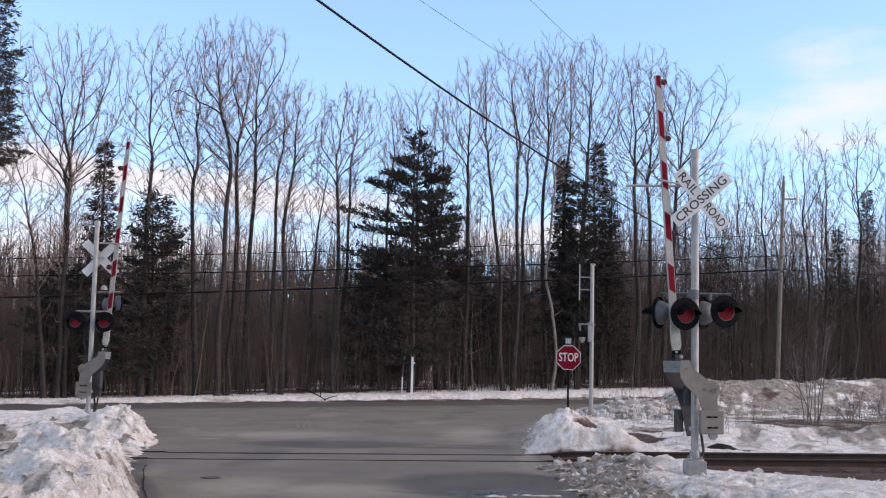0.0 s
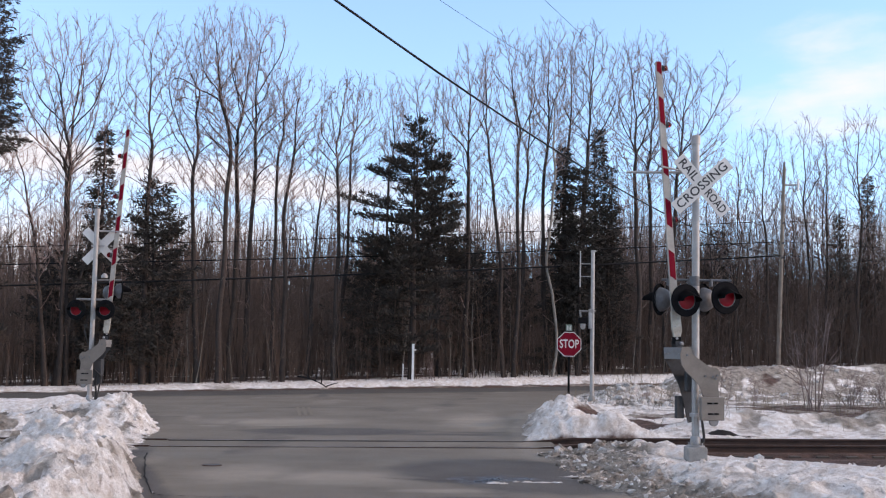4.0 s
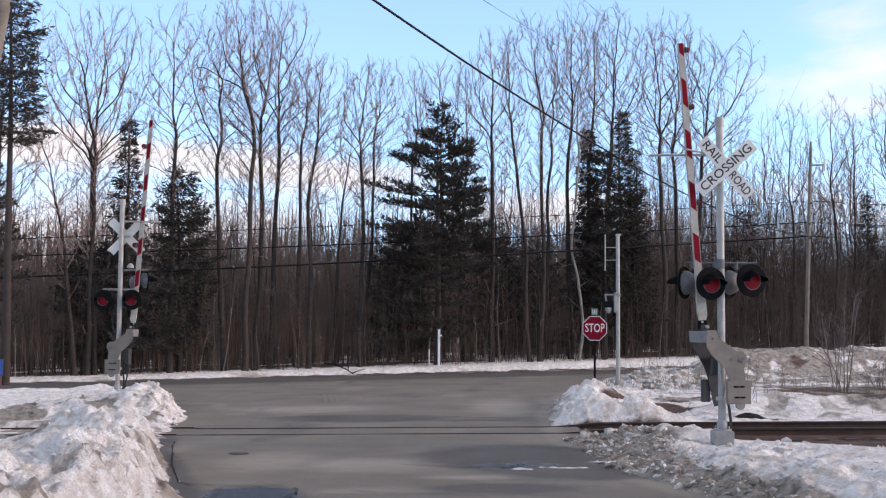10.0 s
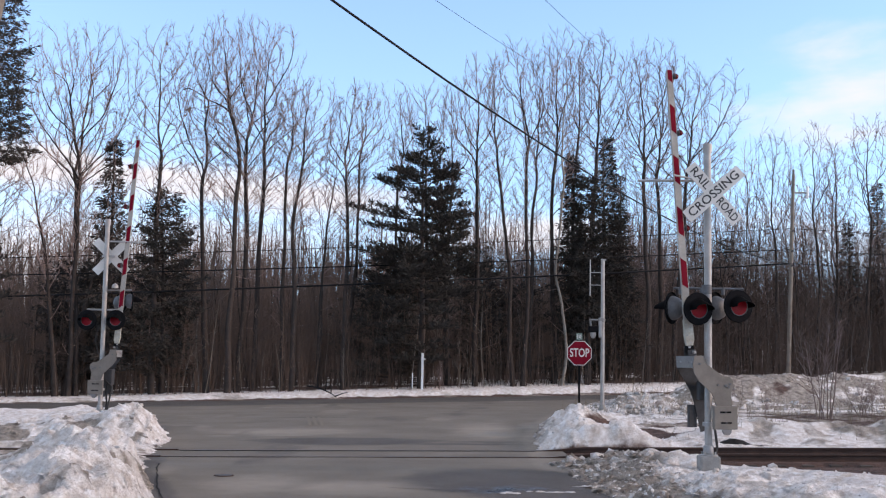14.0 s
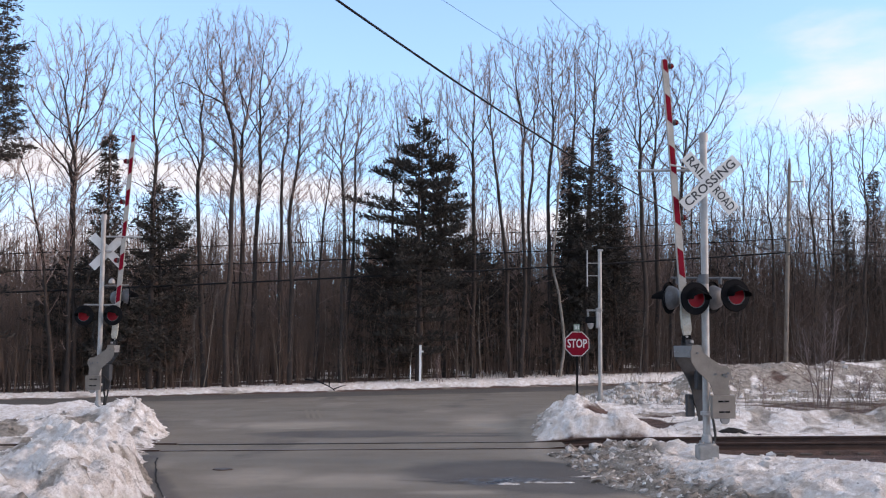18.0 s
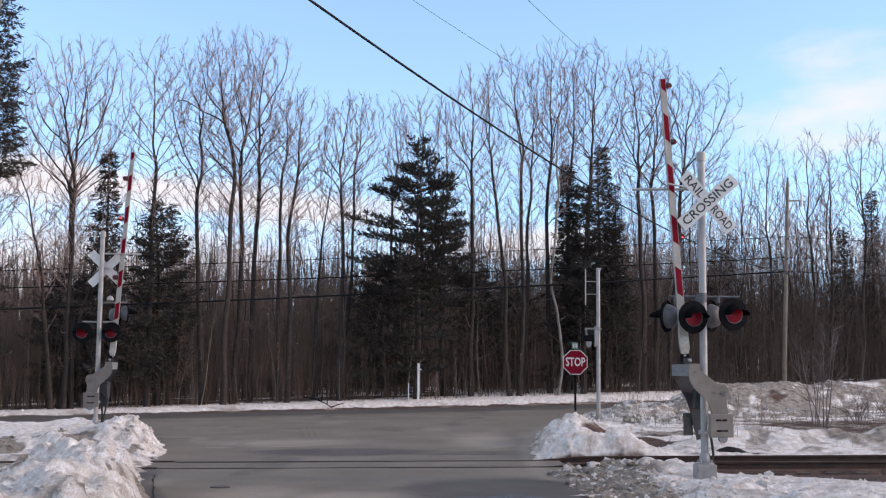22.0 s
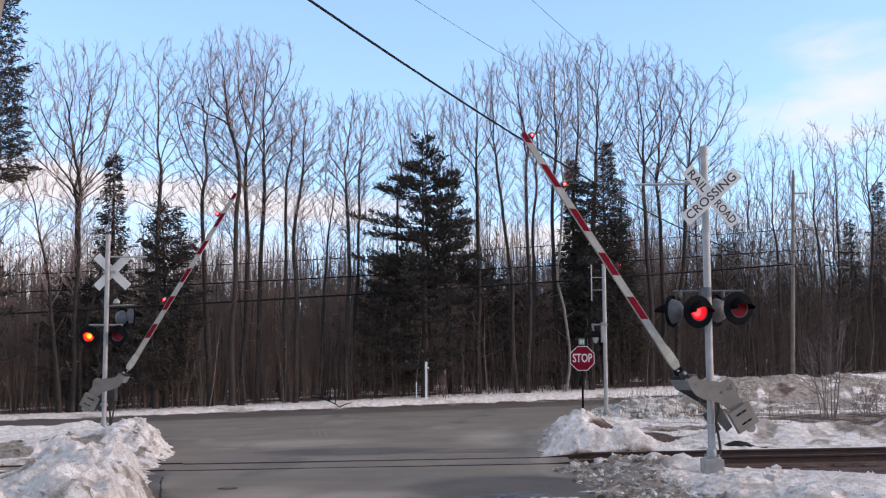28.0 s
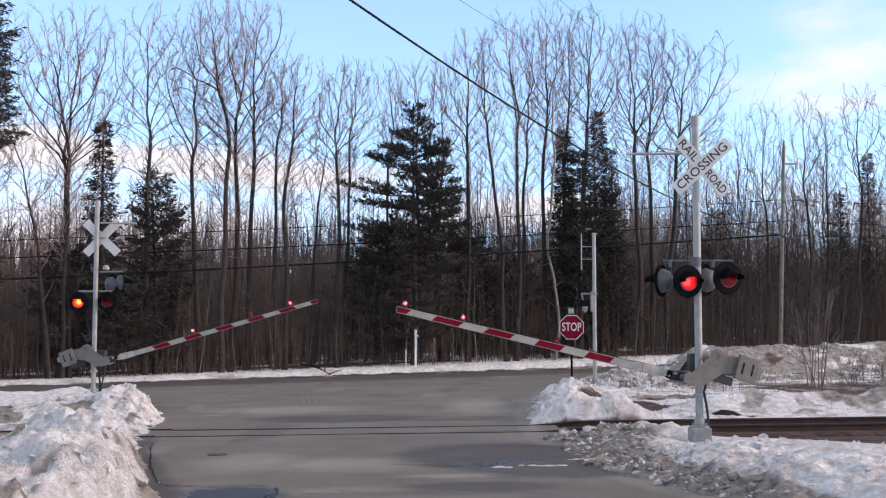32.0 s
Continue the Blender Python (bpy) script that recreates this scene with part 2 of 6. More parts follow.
BARK = surface("grey_brown_bark", (0.015, 0.0115, 0.010), (0.056, 0.042, 0.037), 3.0, 0.95, bump=0.01, fine=25, vary=0.3)
PALE_BARK = surface("pale_birch_bark", (0.09, 0.078, 0.066), (0.29, 0.265, 0.235), 3.0, 0.9, bump=0.006, fine=20)
# paler and pinker than the bark: low sun on the twigs, put into the colour
TWIG = surface("sunlit_twig_bark", (0.105, 0.077, 0.070), (0.325, 0.232, 0.208), 1.0, 0.95, fine=8, vary=0.3)
# brush and needles are lightened: the lens's veiling haze is put into their colours
BRUSH = surface("brush_bark", (0.058, 0.040, 0.032), (0.145, 0.098, 0.077), 0.35, 0.95, fine=3)
NEEDLES = surface("dark_needles", (0.030, 0.0268, 0.0238), (0.064, 0.057, 0.051), 1.5, 0.9, fine=12, vary=0.2, spec=0.08)
STEEL = surface("galvanised_steel", (0.22, 0.215, 0.21), (0.36, 0.355, 0.35), 4.0, 0.5, 0.4, bump=0.002, fine=40)
GREY_PAINT = surface("grey_paint", (0.150, 0.146, 0.142), (0.225, 0.219, 0.213), 5.0, 0.55, 0.1, bump=0.002, fine=50)
TAN_PAINT = surface("weathered_grey_paint", (0.118, 0.102, 0.088), (0.180, 0.158, 0.137), 4.0, 0.6, 0.1, bump=0.002, fine=50)
DARK_PAINT = surface("dark_grey_paint", (0.024, 0.024, 0.026), (0.06, 0.06, 0.063), 4.0, 0.6, 0.2, bump=0.002, fine=50)
BLACK = surface("black_enamel", (0.004, 0.004, 0.005), (0.010, 0.010, 0.011), 8.0, 0.85, fine=60, spec=0.06)
BOOM_WHITE = surface("weathered_white_sheet", (0.225, 0.212, 0.192), (0.36, 0.342, 0.312), 5.0, 0.65, fine=35, spec=0.15)
CREAM_PAINT = surface("scuffed_cream_paint", (0.24, 0.222, 0.185), (0.46, 0.435, 0.375), 9.0, 0.6, fine=45, spec=0.2)
WHITE_SHEET = surface("white_reflective_sheet", (0.44, 0.425, 0.40), (0.60, 0.585, 0.56), 3.0, 0.45, fine=30)
# unseen linings, added to swallow the glow of lamp cores turned away
LIGHT_TRAP = surface("matt_black_lining", (0.001, 0.001, 0.001), (0.003, 0.003, 0.003), 8.0, 0.95, fine=60, spec=0.0)
RED_SHEET = surface("red_reflective_sheet", (0.13, 0.003, 0.011), (0.195, 0.005, 0.016), 3.0, 0.6, fine=30, spec=0.08)
ALUMINIUM = surface("bare_aluminium", (0.25, 0.237, 0.225), (0.37, 0.352, 0.335), 6.0, 0.5, 0.3, fine=40)
DULL_ALUMINIUM = surface("dull_aluminium", (0.055, 0.057, 0.062), (0.12, 0.123, 0.13), 6.0, 0.6, 0.0, fine=40)
CONCRETE = surface("concrete", (0.19, 0.182, 0.17), (0.30, 0.29, 0.272), 6.0, 0.9, bump=0.006, fine=50)
RUST = surface("rusty_rail_steel", (0.028, 0.016, 0.012), (0.075, 0.040, 0.030), 3.0, 0.8, 0.2, bump=0.004, fine=40)
RAIL_TOP = surface("worn_rail_head", (0.14, 0.12, 0.11), (0.26, 0.23, 0.21), 2.0, 0.5, 0.6, fine=40)
TIMBER = surface("weathered_timber", (0.04, 0.032, 0.027), (0.10, 0.08, 0.066), 2.0, 0.9, bump=0.006, fine=30, vary=0.2)
POLE_WOOD = surface("weathered_pole", (0.125, 0.102, 0.083), (0.255, 0.214, 0.178), 2.0, 0.9, bump=0.006, fine=20)
CABLE = surface("black_cable", (0.008, 0.008, 0.009), (0.02, 0.02, 0.022), 3.0, 0.8, spec=0.1)
WHITE_PAINT = surface("white_paint", (0.62, 0.62, 0.60), (0.80, 0.80, 0.78), 5.0, 0.5, fine=40)
GREEN_SHEET = surface("faded_green_sheet", (0.10, 0.15, 0.12), (0.17, 0.22, 0.18), 5.0, 0.5)
LETTER_BLACK = surface("black_letter", (0.015, 0.015, 0.017), (0.03, 0.03, 0.032), 9.0, 0.5)
RUBBER = surface("black_rubber", (0.015, 0.014, 0.014), (0.045, 0.042, 0.04), 5.0, 0.8)
LENS = red_lens("red_signal_glass", 0.35, 0.5)
ARM_LENS = red_lens("red_arm_lamp_glass", 0.45, 0.03, (0.09, 0.002, 0.006))
LAMP_DARK = surface("dark_red_reflector", (0.10, 0.008, 0.012), (0.20, 0.015, 0.02), 6.0, 0.5)
LAMP_LIT = glow("lit_red_lamp", (1.0, 0.11, 0.13), 13.0)
ARM_LIT = glow("lit_arm_lamp", (1.0, 0.12, 0.15), 45.0)
ORANGE_LIT = glow("lit_orange_red_lamp", (1.0, 0.115, 0.03), 85.0)


# ---- the lie of the land ----
def ease(a, b, v):
    u = np.clip((v - a) / (b - a), 0, 1)
    return u * u * (3 - 2 * u)


def value_noise(x, y, seed=0):
    ix, iy = np.floor(x), np.floor(y)
    fx, fy = x - ix, y - iy
    fx, fy = fx * fx * (3 - 2 * fx), fy * fy * (3 - 2 * fy)

    def h(a, b):
        v = np.sin(a * 127.1 + b * 311.7 + seed * 74.7) * 43758.5453
        return v - np.floor(v)
    return (h(ix, iy) * (1 - fx) + h(ix + 1, iy) * fx) * (1 - fy) + (h(ix, iy + 1) * (1 - fx) + h(ix + 1, iy + 1) * fx) * fy


def fractal(x, y, octaves=4, seed=0):
    total, size = 0, 0.5
    for k in range(octaves):
        c, s = math.cos(k * 1.3 + 0.4), math.sin(k * 1.3 + 0.4)
        total = total + size * value_noise((x * c - y * s) * 2 ** k, (x * s + y * c) * 2 ** k, seed + k)
        size *= 0.5
    return total / (1 - 0.5 ** octaves)


def level(x, y):
    """The road's surface, which climbs gently to the right."""
    xc = 60 * np.tanh(x / 60)
    return -0.22 + xc * (0.01 + 0.01 * ease(20, 40, y))


def far_edge(x):
    return 53.4 + 0.305 * x


def near_edge(x):
    return 43.1 + 0.305 * x


def on_road(x, y):
    """Metres inside the asphalt (negative: outside)."""
    xl = np.interp(y, [-30, 5, 13.4, 15, 17, 19.3, 22.5, 26, 32, 40, 50], [-2.7, -2.7, -2.85, -3.35, -3.95, -4.70, -5.2, -5.65, -7.2, -10.5, -16])
    xr = np.interp(y, [-30, 5, 12, 13.7, 15.3, 18.5, 22, 27, 33, 38, 44, 50], [4.0, 4.0, 3.6, 3.1, 2.5, 2.15, 2.1, 2.30, 3.1, 4.2, 6.2, 9])
    lane = np.minimum(np.minimum(x - xl, xr - x), 47 - y)
    cross = np.minimum(y - near_edge(x), far_edge(x) - y) * 0.956
    return np.maximum(lane, cross)


def track_line(x):
    return 22.85 + 0.03 * x


def land(x, y):
    """Height of the ground with its snow, and the masks for snow and dirt."""
    s = on_road(x, y)
    rag = 0.55 * (fractal(x * 1.1, y * 1.1, 4, 3) - 0.5) + 0.25 * (fractal(x * 4, y * 4, 3, 9) - 0.5)
    e = -s + rag
    base = level(x, y) + ease(51, 60, y - 0.305 * x) * (0.42 + 0.013 * np.clip(x, -40, 40))
    base = base + 5.0 * ease(85, 170, y - 0.2 * x)
    dy = y - track_line(x)
    left, right = x < -2.6, x > 0.5
    a_bank = np.full_like(x, 0.30)
    run = np.full_like(x, 0.8)
    tail = np.full_like(x, 0.6)
    m = left & (y < 36)
    a_bank = np.where(m, 0.60 - 0.26 * ease(18, 22, y), a_bank)
    run = np.where(m, 0.75, run)
    tail = np.where(m, 0.55, tail)
    tail = np.where(left & (y < 24), 0.08 + 0.40 * ease(18.5, 14.5, y), tail)
    m = left & (y >= 24)
    a_bank = np.where(m, 0.22 + 0.22 * ease(31, 27.5, y), a_bank)
    run = np.where(m, 1.2, run)
    m = right & (y < 22.5)
    a_bank, run, tail = np.where(m, 0.20 + 0.06 * ease(18, 15, y), a_bank), np.where(m, 1.9, run), np.where(m, 0.9, tail)
    m = right & (y >= 22.5) & (y < near_edge(x))
    a_bank = np.where(m, 0.17 + 0.34 * ease(36, 30, y) * ease(5.4, 3.6, x), a_bank)
    run = np.where(m, 1.3, run)
    m = y > far_edge(x) - 1
    a_bank, run, tail = np.where(m, 0.20 - 0.07 * ease(2, -14, x), a_bank), np.where(m, 0.7, run), np.where(m, 0.35, tail)
    body = a_bank * ease(0, 1, e / run) * (tail + (1 - tail) * ease(np.where(left & (y < 24), 3.3, 4.2), 1.6, e / run))
    lumps = fractal(x * 1.6, y * 1.6, 5, 21)
    crumbs = np.abs(fractal(x * 4.3, y * 4.3, 4, 33) - 0.5) * 2
    rough = ease(0.0, 0.5, e) * (0.5 + 0.9 * ease(5, 1.5, e)) * (1 - 0.65 * ease(44, 48, y))
    blocks = np.abs(fractal(x * 2.3 + 5, y * 2.3, 3, 45) - 0.5) * 2
    grit = np.abs(fractal(x * 7.5, y * 7.5, 3, 57) - 0.5) * 2
    body = body + rough * (0.12 + 0.75 * a_bank) * (0.75 * (lumps - 0.5) + 0.34 * (0.30 - blocks) + 0.20 * (0.35 - crumbs) + 0.10 * (0.35 - grit))
    wx, wy = x + 0.22 * (fractal(x * 2.1, y * 2.1, 3, 91) - 0.5), y + 0.22 * (fractal(x * 2.1, y * 2.1, 3, 97) - 0.5)
    shards = 1 - np.abs(2 * fractal(wx * 3.1, wy * 2.2, 3, 101) - 1)
    flakes = 1 - np.abs(2 * fractal(wx * 7.0, wy * 4.5, 3, 107) - 1)
    worn = ease(0.0, 0.35, e) * ease(2.6, 0.8, e) * (y < 42)
    body = body + worn * (0.10 * (shards - 0.72) + 0.075 * (flakes - 0.72)) * (0.5 + 1.3 * a_bank)
    snow = ease(-0.05, 0.25, e)
    dirt = ease(1.2, 0.1, e) * np.where(y > 46, 0.15, np.where(left, 0.34, 0.58)) + 0.62 * right * (y < 21.5) * ease(1.3 + 1.8 * ease(15.5, 20, y), 0.7, e) + 0.40 * ease(0.55, 0.75, fractal(x * 0.5, y * 0.5, 3, 41))
    dirt = dirt + 1.25 * left * ease(3.2, 1.6, np.abs(dy + 0.6)) * ease(0.30, 0.62, fractal(x * 1.5, y * 1.5, 4, 121)) * ease(1.3, 2.2, e)
    dirt = dirt + 0.9 * left * ease(1.2, 0.4, np.abs(dy - 2.0)) * ease(0.3, 0.8, e) * ease(0.40, 0.60, fractal(x * 2.2, y * 2.2, 4, 127))
    dirt = dirt + 0.26 * left * (y < 23) * ease(0.50, 0.66, fractal(x * 1.7, y * 1.7, 4, 113)) + 0.55 * left * (y < 23) * ease(1.6, 0.4, e) * ease(0.58, 0.70, fractal(x * 4.6, y * 4.6, 3, 131)) + 0.35 * ease(5.0, 5.8, x) * ease(34, 35, y) * (y < 45) * ease(0.4, 0.6, fractal(x * 1.3, y * 1.3, 4, 117))
    dirt = dirt * (1 - 0.9 * np.exp(-((x + 6.5) ** 2 + (y - 26.0) ** 2) / 1.1 ** 2))
    # the cleared strip of the track, wider towards the right
    verge = 1.5 + np.clip(0.98 * (x - 4.7), 0, 6.0)
    strip = np.where(right & (dy < 0), ease(verge + 0.35, verge - 0.1, -dy), ease(np.where(right, 1.05, 2.3), np.where(right, 0.85, 1.5), np.abs(dy + 0.05))) * (s < 0.3)
    body = body * (1 - strip * np.where(right, 0.95, 0.70)) - 0.05 * strip * right
    snow = snow * (1 - np.where(right & (dy > 0), ease(0.93, 0.80, dy), strip * np.where(right, 1.0, 0.3)))
    dirt = dirt * (1 - strip * right)
    # white crest between the track and the near road, and clean snow right behind the far rail
    crest = np.exp(-((dy + verge + 2.4) / 0.9) ** 2) * ease(4.6, 5.4, x)
    body = body + 0.10 * crest * (0.5 + lumps)
    slope = 0.085 * (-dy - verge) + 0.06 * (lumps - 0.5)
    body = np.where((x > 4.3) & (dy < -1.2), np.minimum(body, body * ease(5.0, 4.5, x) + np.maximum(slope, -0.1) * ease(4.5, 5.0, x)), body)
    clean = right * ease(0.95, 1.2, dy) * ease(2.5, 2.0, dy) * (s < -0.1)
    snow = np.maximum(snow, clean)
    dirt = dirt * (1 - 0.8 * clean) * (1 - 0.8 * crest)
    # field beyond the track on the right: brown grass and snow, and a ploughed ridge along the far road
    field = ease(0.5, 2, x - 4) * (dy > 1.0) * (y < near_edge(x))
    brown = field * ease(0.50, 0.62, fractal(x * 0.45 + 3, y * 0.45, 4, 55) + 0.30 * ease(9.0, 11.5, x) * ease(38, 34, y) - 0.03 * ease(9.5, 7.5, x))
    near_far_road = near_edge(x) - y
    ridge = ease(3.5, 8.0, x) * np.exp(-((near_far_road - 2.9) / 1.9) ** 2)
    body = body + ridge * (0.12 + 0.88 * ease(8.4, 10.6, x)) * (0.80 + 0.36 * fractal(x * 1.1, y * 1.1, 5, 61)) * (dy > 1)
    behind = np.exp(-((dy - 3.1) / 0.9) ** 2) * ease(4.0, 5.5, x) * (s < 0)
    body = body + 0.34 * behind * (0.35 + 1.2 * lumps)
    brown = np.maximum(brown, field * ease(8.8, 10.2, x) * ease(2.0, 1.2, np.abs(y - 34.9)) * ease(0.34, 0.50, fractal(x * 0.8, y * 1.1, 4, 57)))
    brown = brown * (1 - clean)
    pit = np.exp(-(((x - 4.85) / 1.25) ** 2 + ((y - 27.5) / 1.7) ** 2)) * (s < 0)
    hollow = np.exp(-(((x - 4.95) / 1.15) ** 2 + ((y - 27.0) / 2.0) ** 2)) * (s < 0)
    body = body * (1 - 0.55 * np.exp(-(((x - 4.8) / 0.8) ** 2 + ((y - 25.8) / 1.1) ** 2)))
    body, snow = body * (1 - 0.9 * hollow), snow * (1 - 0.95 * ease(0.3, 0.6, pit))
    snow = snow * (1 - 0.75 * brown * (1 - behind))
    dirt = dirt + 0.70 * ridge * ease(0.44, 0.60, fractal(x * 2.4, y * 2.4, 4, 83)) + 0.55 * field * ease(0.42, 0.58, fractal(x * 1.9, y * 1.6, 4, 77))
    dirt = dirt + 0.50 * np.exp(-(((x - 3.1) / 1.3) ** 2 + ((y - 18.9) / 2.2) ** 2)) * ease(0.36, 0.58, fractal(x * 2.0, y * 2.0, 4, 91))
    body = body * (1 - 0.7 * np.exp(-(((x - 4.55) / 0.8) ** 2 + ((y - 18.8) / 0.7) ** 2)))
    # the heap by the stop sign, the mound behind it and the heap at the crossing's left corner
    for hx, hy, hr, hh in ((6.5, 37.4, 0.95, 0.50), (7.9, 37.6, 0.9, 0.36), (-6.4, 26.0, 0.75, 0.27), (-5.5, 24.9, 0.5, 0.12), (3.5, 28.4, 0.8, 0.22)):
        g = np.exp(-((x - hx) ** 2 + (y - hy) ** 2) / hr ** 2)
        body = body + hh * g * (0.7 + 0.6 * lumps) * ease(0.0, 0.5, e)
    body = body * (1 - 0.85 * np.exp(-((x - 5.35) ** 2 + (y - 35.9) ** 2) / 0.55 ** 2))
    # woods floor: leaves with old snow
    woods = ease(2.2, 4.5, (y - far_edge(x)) * 0.956)
    snow = snow * (1 - woods) + woods * 0.74 * ease(0.40, 0.66, fractal(x * 0.25, y * 0.4, 4, 71))
    dirt = dirt * (1 - woods)
    under = s > 0.35
    z = np.where(under, base - 0.06, base - 0.06 + ease(0.35, -0.3, s) * 0.045 + np.maximum(body, -0.1) * ease(0.4, -0.1, s))
    return z, np.where(under, 0.0, snow), np.where(under, 0.0, np.clip(dirt, 0, 1))


def spread(core_low, core_high, step, out_low, out_high, growth=1.16):
    lines = list(np.arange(core_low, core_high + 1e-6, step))
    s, v = step, core_high
    while v < out_high:
        s *= growth
        v += s
        lines.append(v)
    s, v = step, core_low
    while v > out_low:
        s *= growth
        v -= s
        lines.insert(0, v)
    return np.array(lines)


def sheet(name, xs, ys, heights, masks, material, keep=None):
    gx, gy = np.meshgrid(xs, ys)
    co = np.stack([gx, gy, heights], -1).reshape(-1, 3)
    nx, ny = len(xs), len(ys)
    i = (np.arange(ny - 1)[:, None] * nx + np.arange(nx - 1)[None, :]).ravel()
    quads = np.stack([i, i + 1, i + nx + 1, i + nx], -1)
    if keep is not None:
        k = keep.ravel()
        quads = quads[k[quads].all(1)]
        used, back = np.unique(quads, return_inverse=True)
        quads, co = back.reshape(-1, 4), co[used]
        masks = {key: v.ravel()[used] for key, v in masks.items()}
    me = bpy.data.meshes.new(name)
    me.vertices.add(len(co))
    me.vertices.foreach_set("co", co.ravel())
    me.loops.add(quads.size)
    me.loops.foreach_set("vertex_index", quads.ravel().astype(np.int32))
    me.polygons.add(len(quads))
    me.polygons.foreach_set("loop_start", np.arange(0, quads.size, 4, dtype=np.int32))
    me.polygons.foreach_set("use_smooth", np.ones(len(quads), bool))
    me.update(calc_edges=True)
    for key, v in masks.items():
        at = me.attributes.new(key, "FLOAT", "POINT")
        at.data.foreach_set("value", np.ascontiguousarray(v.ravel(), dtype=np.float32))
    me.materials.append(material)
    return new(name, me)


def make_ground():
    mid = np.concatenate([np.arange(-10.5, -6.2, 0.085), np.arange(-6.2, -2.6, 0.043), np.arange(-2.6, 1.7, 0.2), np.arange(1.7, 8.4, 0.055), spread(8.4, 9, 0.085, 8.4, 20, 1.03)])
    xs = np.concatenate([spread(mid[0] - 0.2, mid[0] - 0.1, 0.1, -900, mid[0]), mid, spread(mid[-1], mid[-1] + 0.2, 0.25, mid[-1], 900)[2:]])
    xs = np.unique(np.round(xs, 4))
    ys = np.concatenate([spread(8, 12.4, 0.1, -300, 12.4)[:-1], np.arange(12.4, 21.5, 0.052), np.arange(21.5, 31, 0.09), spread(31, 60, 0.17, 31, 1500)])
    ys = np.unique(np.round(ys, 4))
    gx, gy = np.meshgrid(xs, ys)
    z, snow, dirt = land(gx, gy)
    ob = sheet("ground", xs, ys, z, {"snow": snow, "dirt": dirt}, GROUND)
    tagged(ob, "snow-covered ground with ploughed dirty banks and brown earth", "ground", kind="structure")


def make_road():
    xs = spread(-13, 10, 0.12, -120, 120)
    ys = spread(7, 58, 0.12, -25, 95)
    gx, gy = np.meshgrid(xs, ys)
    s = on_road(gx, gy)
    z = level(gx, gy) + 0.012 * (fractal(gx * 0.6, gy * 0.6, 3, 5) - 0.5)
    # settled dip that holds a puddle, and a slight hump at the crossing
    z = z - 0.02 * np.exp(-(((gx + 2.4) / 1.0) ** 2 + ((gy - 13.6) / 0.7) ** 2))

    def blot(cx, cy, rx, ry, turn=0.0):
        c, sn = math.cos(turn), math.sin(turn)
        u, v = (gx - cx) * c + (gy - cy) * sn, -(gx - cx) * sn + (gy - cy) * c
        return np.exp(-((u / rx) ** 2 + (v / ry) ** 2))
    wet = np.maximum(1.15 * blot(-2.25, 13.9, 0.62, 0.95), 0.48 * blot(1.2, 17.0, 1.5, 0.8, 0.2))
    dark = np.maximum.reduce([1.5 * blot(1.3, 18.0, 1.6, 1.9, 0.2), 0.95 * blot(0.8, 14.5, 1.2, 0.6), 0.9 * blot(1.9, 16.2, 1.4, 1.2), 1.25 * blot(-1.9, 26.2, 2.1, 1.2), 0.7 * blot(0.6, 25.4, 2.2, 0.5), 0.6 * blot(0.2, 14.0, 2.4, 0.5, 0.1),
                              0.6 * blot(1.2, 26.0, 1.6, 0.6), 0.5 * blot(-3.3, 36.5, 5, 0.5, 0.1), 0.7 * ease(0.55, 0.0, s) * (gx < -2) * (gy < 22)])
    cross = (far_edge(gx) - gy) * 0.956
    dark = np.maximum(dark, 0.75 * ease(6.5, 4.5, cross) * ease(0.0, 0.4, cross))
    pale = np.maximum.reduce([0.7 * blot(-1.0, 17.0, 1.6, 1.4), 0.6 * blot(-0.9, 14.2, 1.2, 0.8), 0.75 * blot(-3.5, 29.5, 2.5, 2.0), 0.7 * blot(1.5, 30, 1.2, 5),
                              0.55 * ease(0.6, 0.05, np.abs(s)) * (gx > -2), 0.6 * blot(-2.6, 17.5, 1.3, 2.2),
                              0.8 * blot(-4.9, 27.8, 0.5, 0.16), 0.85 * blot(-3.4, 28.0, 0.9, 0.14), 0.6 * blot(3.0, 31.5, 0.9, 3.0), 0.7 * blot(0.6, 15.6, 1.3, 0.35, 0.1)])
    lane = gx + 0.0 * gy
    pale = np.maximum(pale, 0.18 * np.exp(-((lane - 0.9) / 0.5) ** 2) + 0.18 * np.exp(-((lane + 0.9) / 0.5) ** 2))
    pale = np.maximum(pale, 0.50 * ease(0.44, 0.78, fractal(gx * 0.75, gy * 0.24, 5, 141)))
    dark = np.maximum(dark, 0.50 * ease(0.48, 0.78, fractal(gx * 0.6 + 7, gy * 0.20, 5, 147)))
    ob = sheet("road", xs, ys, z, {"wet": wet, "dark": dark, "pale": pale}, ASPHALT, s > -0.6)
    tagged(ob, "worn grey-brown asphalt road with damp dark patches", "road", kind="structure")


make_ground()
make_road()


# ---- helpers for things ----
def mesh_ob(name, verts, faces, material, parent=None, label="", smooth=False):
    me = bpy.data.meshes.new(name)
    me.from_pydata(verts, [], faces)
    me.materials.append(material)
    if smooth:
        me.polygons.foreach_set("use_smooth", np.ones(len(me.polygons), bool))
    me.update()
    ob = new(name, me)
    ob.parent = parent
    return tagged(ob, label)


